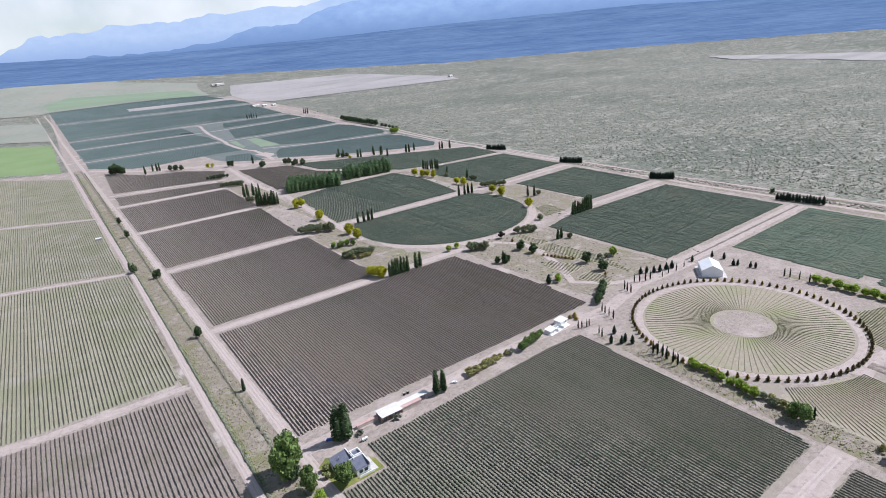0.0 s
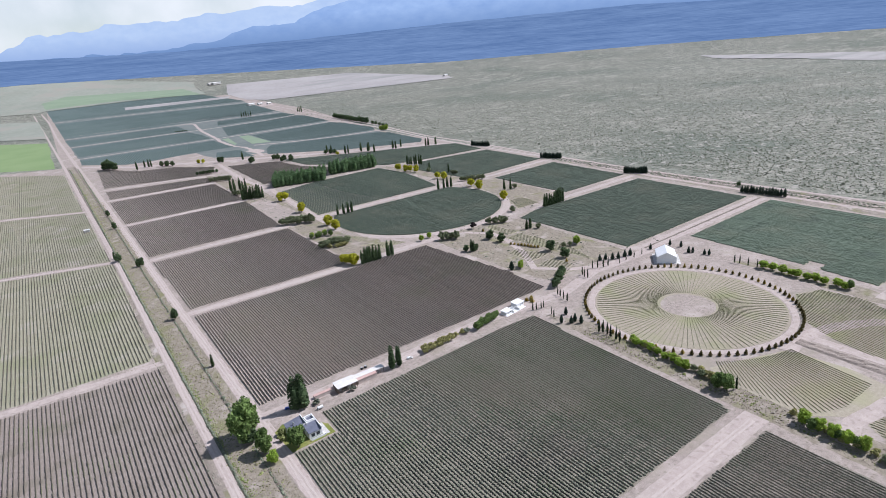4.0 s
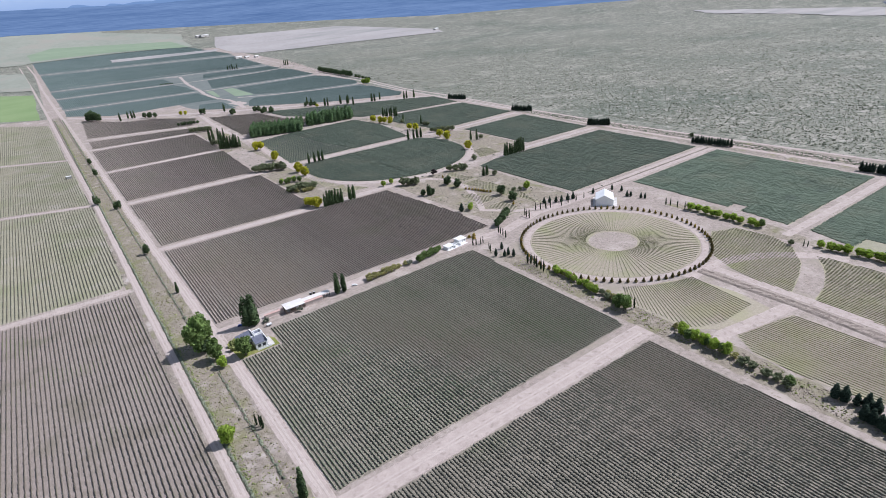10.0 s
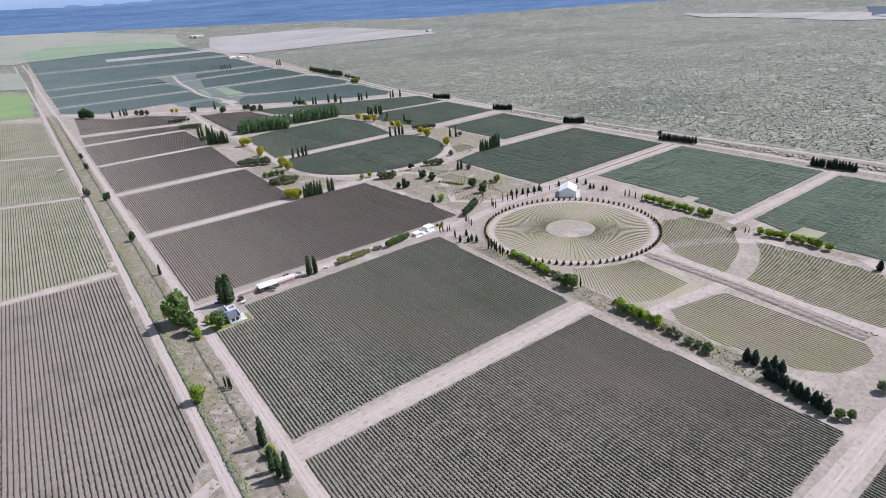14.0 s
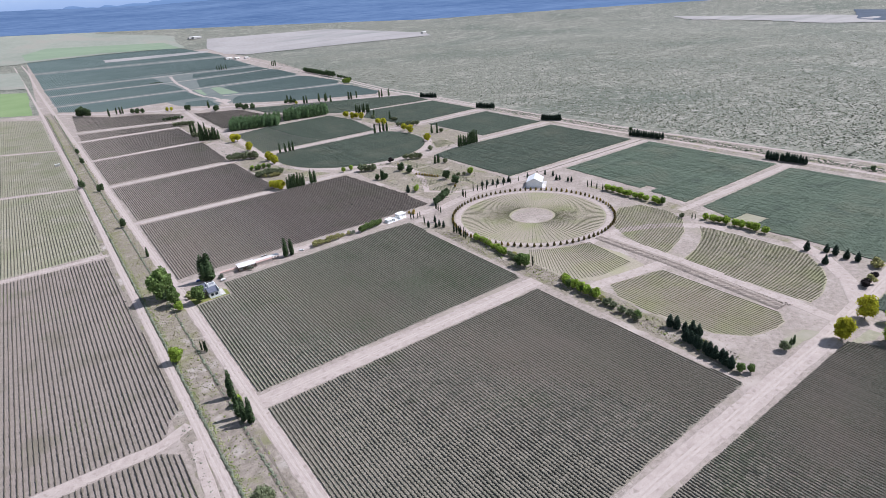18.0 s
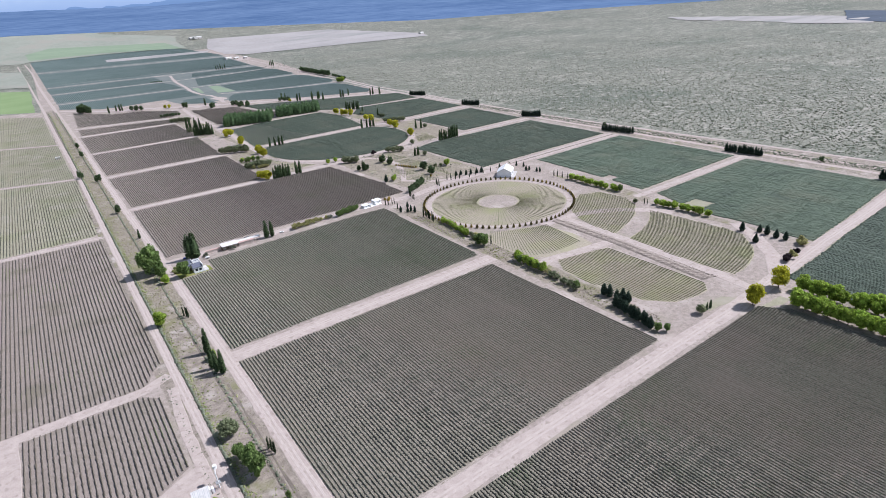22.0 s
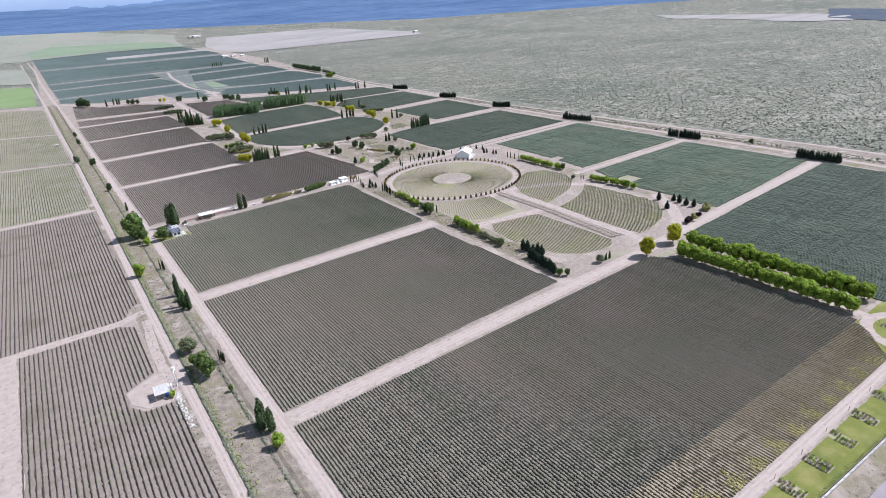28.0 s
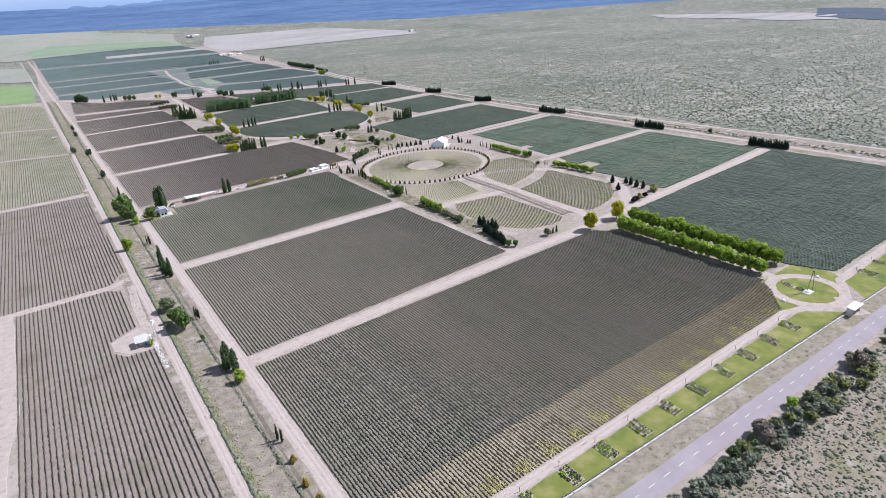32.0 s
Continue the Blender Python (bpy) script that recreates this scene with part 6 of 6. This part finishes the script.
def white_sheds():
    for x, y, w, d, hgt, rz in ((152.5, 279.2, 5.4, 4.2, 2.2, 8), (165.0, 283.0, 6.6, 5.0, 2.6, 8)):
        s = base("white_shed", x, y, "small white flat-roofed shed beside the yard road", "shed", "white sheds", rz, 0.1, grow=U)
        part("wall", box(-w / 2, w / 2, -d / 2, d / 2, 0, hgt - 0.3), M_WHITE, s)
        part("roof", slab([(-w / 2 - 0.3, -d / 2 - 0.3, hgt - 0.1), (w / 2 + 0.3, -d / 2 - 0.3, hgt - 0.1), (w / 2 + 0.3, d / 2 + 0.3, hgt + 0.25), (-w / 2 - 0.3, d / 2 + 0.3, hgt + 0.25)], 0.16), M_WHITE, s)
        part("door", box(-0.5, 0.5, -d / 2 - 0.05, -d / 2 + 0.02, 0, 2.0), M_METAL, s)
        part("window", box(1.1, 2.0, -d / 2 - 0.04, -d / 2 + 0.02, 1.0, 1.9), M_GLASS, s)
    slab_ob = base("concrete_pad", 158, 277.5, "pale concrete pad in front of the sheds", "pad", rz=8, z=0.1, grow=U)
    part("slab", box(-8.5, 9.5, -1.2, 4.6, 0, 0.12), M_WHITE, slab_ob)
    for x0, x1, y0, y1 in ((-2.2, -1.9, -1.0, 4.2), (3.0, 3.3, -1.0, 4.2), (-1.9, 3.0, 4.0, 4.3), (-1.9, 1.2, 1.4, 1.7)):
        part("low_wall", box(x0, x1, y0, y1, 0.12, 1.5), M_WHITE, slab_ob)
    part("tank_roof", box(-1.4, 2.4, 1.9, 3.7, 0.12, 1.2, 0.05), M_METAL, slab_ob, "grey sheet cover between low white walls")
    for i, (x, y, r) in enumerate(((173.5, 283.5, 1.8), (176.2, 282, 1.5), (174.6, 279.5, 1.3), (178, 284, 1.2))):
        tree("gold", x, y, 2.2, "straw-coloured bushes by the sheds", 1.8)


def pump_station():
    p = base("pump_shelter", -37, 44, "open pump shelter with corrugated pale roof on a dirt yard", "shelter", rz=-4, z=0.12, grow=U)
    roof = part("roof", slab([(-3.2, -3.4, 2.9), (2.6, -3.4, 2.9), (2.6, 3.4, 3.5), (-3.2, 3.4, 3.5)], 0.06), M_ROOF, p)
    for i in range(12):
        x = -3.1 + i * 0.5
        part("rib", slab([(x, -3.45, 2.97), (x + 0.12, -3.45, 2.97), (x + 0.12, 3.45, 3.57), (x, 3.45, 3.57)], 0.08), M_METAL if i % 3 else M_ROOF, roof)
    for x in (-3.0, 2.4):
        for y in (-3.2, 0, 3.2):
            part("post", rod((x, y, 0), (x, y, 3.0), 0.09), M_METAL, p)
    part("pump", box(-1.6, 0.8, -1.0, 1.4, 0, 1.3, 0.1), M_METAL, p)
    part("tank", rod((1.5, -1.6, 0), (1.5, -1.6, 1.6), 0.7, None, 14), M_BLUE, p)
    c = base("pump_cabinet", -33.2, 46.8, "white pump cabinets with blue doors beside the shelter", "cabinet", z=0.12, grow=U)
    part("cabinet", box(-1.3, -0.5, -0.9, 1.2, 0, 2.4, 0.04), M_WHITE, c)
    part("cabinet", box(-0.2, 0.6, -0.9, 0.9, 0, 2.1, 0.04), M_WHITE, c)
    part("door", box(0.6, 0.66, -0.7, 0.7, 0.2, 1.9), M_BLUE, c)
    t = base("filter_tower", -30.6, 47.5, "white steel pipe tower with a tank on top", "tower", z=0.12, grow=U)
    part("mast", rod((0, 0, 0), (-0.2, 0.2, 6.6), 0.28, 0.22, 10), M_WHITE, t)
    part("arm", rod((-0.2, 0.2, 6.2), (0.4, 3.0, 6.8), 0.16), M_WHITE, t)
    part("tank", rod((0.4, 3.1, 6.2), (0.4, 3.1, 7.6), 0.75, None, 14), M_WHITE, t)
    part("platform", box(-0.9, 0.7, -1.1, 0.6, 2.6, 2.75), M_METAL, t)
    for x, y in ((-0.8, -1.0), (0.6, -1.0), (-0.8, 0.5), (0.6, 0.5)):
        part("leg", rod((x, y, 0), (x, y, 2.6), 0.06), M_METAL, t)
    hut = base("well_hut", -38.5, 742, "small pale flat-roofed well hut beside the vines", "hut", z=0.1, grow=U)
    part("wall", box(-2.5, 2.5, -2, 2, 0, 2.5), M_STONE, hut)
    part("roof", box(-2.9, 2.9, -2.4, 2.4, 2.5, 2.7), M_ROOF, hut)
    part("door", box(2.5, 2.56, -0.5, 0.5, 0, 2.0), M_WOOD, hut)


def vehicle(x, y, rz, body_mat, label, length=4.3, tall=1.45, box_back=False):
    c = base("car" if not box_back else "van", x, y, label, "car" if not box_back else "van", "", rz, 0.1)
    bm = bmesh.new()
    half = length / 2
    prof = [(-half, 0.35), (half, 0.35), (half, 0.75), (half - 0.9, 0.92), (half - 1.5, tall), (-half + (0.1 if box_back else 0.7), tall), (-half, 0.95)]
    a = [bm.verts.new((px, -0.85, pz)) for px, pz in prof]
    b = [bm.verts.new((px, 0.85, pz)) for px, pz in prof]
    bm.faces.new(a)
    bm.faces.new(b[::-1])
    for i in range(len(prof)):
        j = (i + 1) % len(prof)
        bm.faces.new((a[j], a[i], b[i], b[j]))
    bmesh.ops.recalc_face_normals(bm, faces=bm.faces)
    bmesh.ops.bevel(bm, geom=bm.edges[:], offset=0.06, segments=1, affect="EDGES")
    part("body", bm, body_mat, c)
    part("windscreen", slab([(half - 0.92, -0.7, 0.99), (half - 0.92, 0.7, 0.99), (half - 1.46, 0.66, tall - 0.02), (half - 1.46, -0.66, tall - 0.02)], 0.03), M_GLASS, c)
    for sx in (-half + 0.85, half - 0.85):
        for sy in (-0.8, 0.8):
            w = part("wheel", rod((sx, sy - 0.1, 0.33), (sx, sy + 0.1, 0.33), 0.33, None, 14), M_BLACK, c)
            part("rim", rod((sx, sy + math.copysign(0.11, sy), 0.33), (sx, sy + math.copysign(0.13, sy), 0.33), 0.2, None, 10), M_METAL, w)
    for sy in (-0.86, 0.86):
        part("side_window", box(-half + 0.9, half - 1.6, sy - 0.01, sy + 0.01, 1.0, tall - 0.12), M_GLASS, c)
    return c


def water_trailer():
    t = base("trailer", 22.0, 265.2, "white tank trailer parked beside the vines", "trailer", "", 2, 0.1)
    part("bed", box(-1.9, 1.9, -0.8, 0.8, 0.6, 0.75), M_METAL, t)
    tank = part("tank", rod((-1.8, 0, 1.35), (1.8, 0, 1.35), 0.75, None, 16), M_WHITE, t)
    part("hatch", rod((0, 0, 2.05), (0, 0, 2.25), 0.25, None, 10), M_METAL, tank)
    part("drawbar", rod((1.9, 0, 0.65), (3.1, 0, 0.5), 0.06), M_METAL, t)
    for sy in (-0.85, 0.85):
        part("wheel", rod((0, sy - 0.1, 0.35), (0, sy + 0.1, 0.35), 0.35, None, 14), M_BLACK, t)


def monument():
    m = base("monument", 232.3, -131.9, "two tall dark poles joined at the top on a white slab", "monument", z=0.1, grow=U)
    part("base_slab", box(-2.6, 2.6, -1.6, 1.6, 0, 0.35, 0.05), M_WHITE, m)
    top = (1.9, 0.0, 10.6)
    part("pole", rod((0.5, 0.8, 0.35), (top[0] - 0.2, 0.2, top[2]), 0.15, 0.13), M_WOOD, m)
    part("pole", rod((2.4, -0.8, 0.35), (top[0] + 0.2, -0.2, top[2]), 0.15, 0.13), M_WOOD, m)
    part("cap", box(1.5, 2.3, -0.4, 0.4, 10.3, 10.9, 0.05), M_WOOD, m)
    part("plaque", box(-1.6, -0.4, -0.9, 0.9, 0.35, 0.6), M_STONE, m)
    for x, y in ((215.6, -128.8), (251.2, -127.6)):
        s = base("entrance_stone", x, y, "pale carved stone block on the lawn", "stone", "entrance stones", 30, 0.1, grow=U)
        part("block", box(-0.9, 0.9, -0.5, 0.5, 0, 0.9, 0.08), M_WHITE, s)
        part("plinth", box(-1.2, 1.2, -0.8, 0.8, 0, 0.2), M_STONE, s)


def entrance_gate():
    g = base("entrance_gate", 226.5, -153.6, "entrance gate with a flat white roof over the drive", "gate", z=0.1, grow=U)
    part("roof", slab([(-4.6, -1.9, 3.8), (4.6, -1.9, 3.8), (4.2, 1.8, 3.95), (-4.2, 1.8, 3.95)], 0.3), M_WHITE, g)
    for x in (-4.0, 4.0):
        part("pier", box(x - 0.35, x + 0.35, -1.2, 1.2, 0, 3.55), M_STONE, g)
    for x in (-3.6, 0.05):
        leaf = part("gate_leaf", box(x, x + 3.5, -0.05, 0.05, 0.15, 0.3), M_METAL, g)
        part("top_rail", box(x, x + 3.5, -0.05, 0.05, 1.7, 1.85), M_METAL, leaf)
        for i in range(12):
            part("bar", box(x + 0.15 + i * 0.29, x + 0.19 + i * 0.29, -0.03, 0.03, 0.3, 1.7), M_METAL, leaf)


def boundary_wall():
    for name, x0, x1 in (("wall_south", -2, 222), ("wall_south_east", 231, 478)):
        w = base(name, x0, -148.6 - 0.03 * (x0 - 98), "low pale masonry wall with a dark rail along the highway", "wall", rz=-1.72, z=0.05, grow=U)
        tagged(w, kind="structure")
        n = int((x1 - x0) / 4)
        me = None
        for i in range(n):
            if me is None:
                first = part("panel", box(0.0, 3.99, -0.3, 0.3, 0, 0.95, 0.01), M_STONE, w)
                pier = part("pier", box(-0.03, 0.33, -0.3, 0.3, 0, 1.2, 0.02), M_STONE, w)
                rail = part("rail", box(0, 4.0, 0.5, 0.62, 0.5, 1.15), M_WOOD, w)
                me = (first.data, pier.data, rail.data)
                continue
            for nm, d in zip(("panel", "pier", "rail"), me):
                ob = new(nm, d)
                ob.parent = w
                ob.location = (i * 4.0, 0, 0)


def rose_beds():
    rng = np.random.RandomState(4)
    bush = fast_mesh("rose_bush", *gather([leaf_quads(ball_points(46, (0, 0, 0.45), 0.42, rng), 0.2, rng, 0.2), lump(0, 0, 0.4, 0.36, 0.36, rng, 6, 4)]), M_ROSE)
    bloom = fast_mesh("rose_bush", *gather([leaf_quads(ball_points(46, (0, 0, 0.45), 0.5, rng), 0.2, rng, 0.2), lump(0, 0, 0.4, 0.36, 0.36, rng, 6, 4)]), M_LIME)
    dull = fast_mesh("rose_bush", *gather([leaf_quads(ball_points(40, (0, 0, 0.4), 0.45, rng), 0.2, rng, 0.2)]), M_OLIVE)
    pick = random.Random(8)
    xs = [25 + 17.1 * i for i in range(11)] + [273 + 17.1 * i for i in range(12)]
    spots = [(x, -141.3, 4.6, 8.2, 0) for x in xs] + [(232.8, -125.0, 2.6, 10.0, 0)]
    for x, y, w, d, rz in spots:
        b = base("rose_bed", x, y, "rectangular rose bed of low bushes in the lawn", "flower bed", "rose beds", rz, 0.08, grow=U)
        patch("soil", [(-w / 2 / U, -d / 2 / U), (w / 2 / U, -d / 2 / U), (w / 2 / U, d / 2 / U), (-w / 2 / U, d / 2 / U)], 0.06, M_SOIL_FAN, jitter=0.15, step=2, parent=b)
        nx, ny = max(2, int(w / 1.15)), int(d / 1.15)
        for i in range(nx):
            for j in range(ny):
                if pick.random() < 0.15:
                    continue
                ob = new("rose_bush", (bush, bush, bloom, dull)[pick.randrange(4)])
                ob.parent = b
                s = pick.uniform(0.75, 1.25)
                ob.matrix_local = pose(-w / 2 + (i + 0.5) * w / nx + pick.uniform(-0.15, 0.15), -d / 2 + (j + 0.5) * d / ny, 0.05, 0, 0, pick.uniform(0, 360)) @ Matrix.Diagonal((s, s, s, 1))
        post = base("bed_post", x, y + d / 2 + 1.0, "short wooden post at the end of a rose bed", "post", "bed posts", z=0.08, grow=U)
        part("post", rod((0, 0, 0), (0, 0, 1.9), 0.09), M_WOOD, post)
        part("cap", box(-0.14, 0.14, -0.14, 0.14, 1.9, 2.0), M_WOOD, post)


def far_farms():
    for x, y, w, d, hgt in ((600, 2190, 26, 12, 5), (625, 2165, 18, 10, 4.5), (650, 2140, 14, 10, 4), (1120, 4700, 40, 14, 8), (1090, 4740, 30, 12, 7), (1640, 2440, 24, 12, 6)):
        f = base("farm_building", x, y, "far white farm building with a pale roof", "farm building", "far farm buildings", 20, 0.1, grow=U)
        part("wall", box(-w / 2, w / 2, -d / 2, d / 2, 0, hgt), M_STONE, f)
        part("roof", gable(-w / 2, w / 2, -d / 2, d / 2, hgt, hgt + 2.5, 0.5), M_ROOF, f)
        part("door", box(-2, 2, -d / 2 - 0.1, -d / 2, 0, 3.4), M_WOOD, f)


pavilion()
house()
long_sheds()
white_sheds()
pump_station()
vehicle(9.8, 275.6, -30, M_BLUE, "dark blue car parked in the poplar shade")
vehicle(79, 274.8, -20, M_WHITE, "white pickup parked beside the yard road")
water_trailer()
monument()
entrance_gate()
boundary_wall()
rose_beds()
far_farms()
for x in (54.0, 56.2):
    d = base("dark_drum", x, 283.4, "dark metal drum at the edge of the vines", "drum", "metal drums", z=0.1, grow=U)
    part("drum", rod((0, 0, 0), (0, 0, 1.2), 0.7, None, 14), M_BLACK, d)
    part("lid", rod((0, 0, 1.2), (0, 0, 1.26), 0.62, None, 14), M_METAL, d)
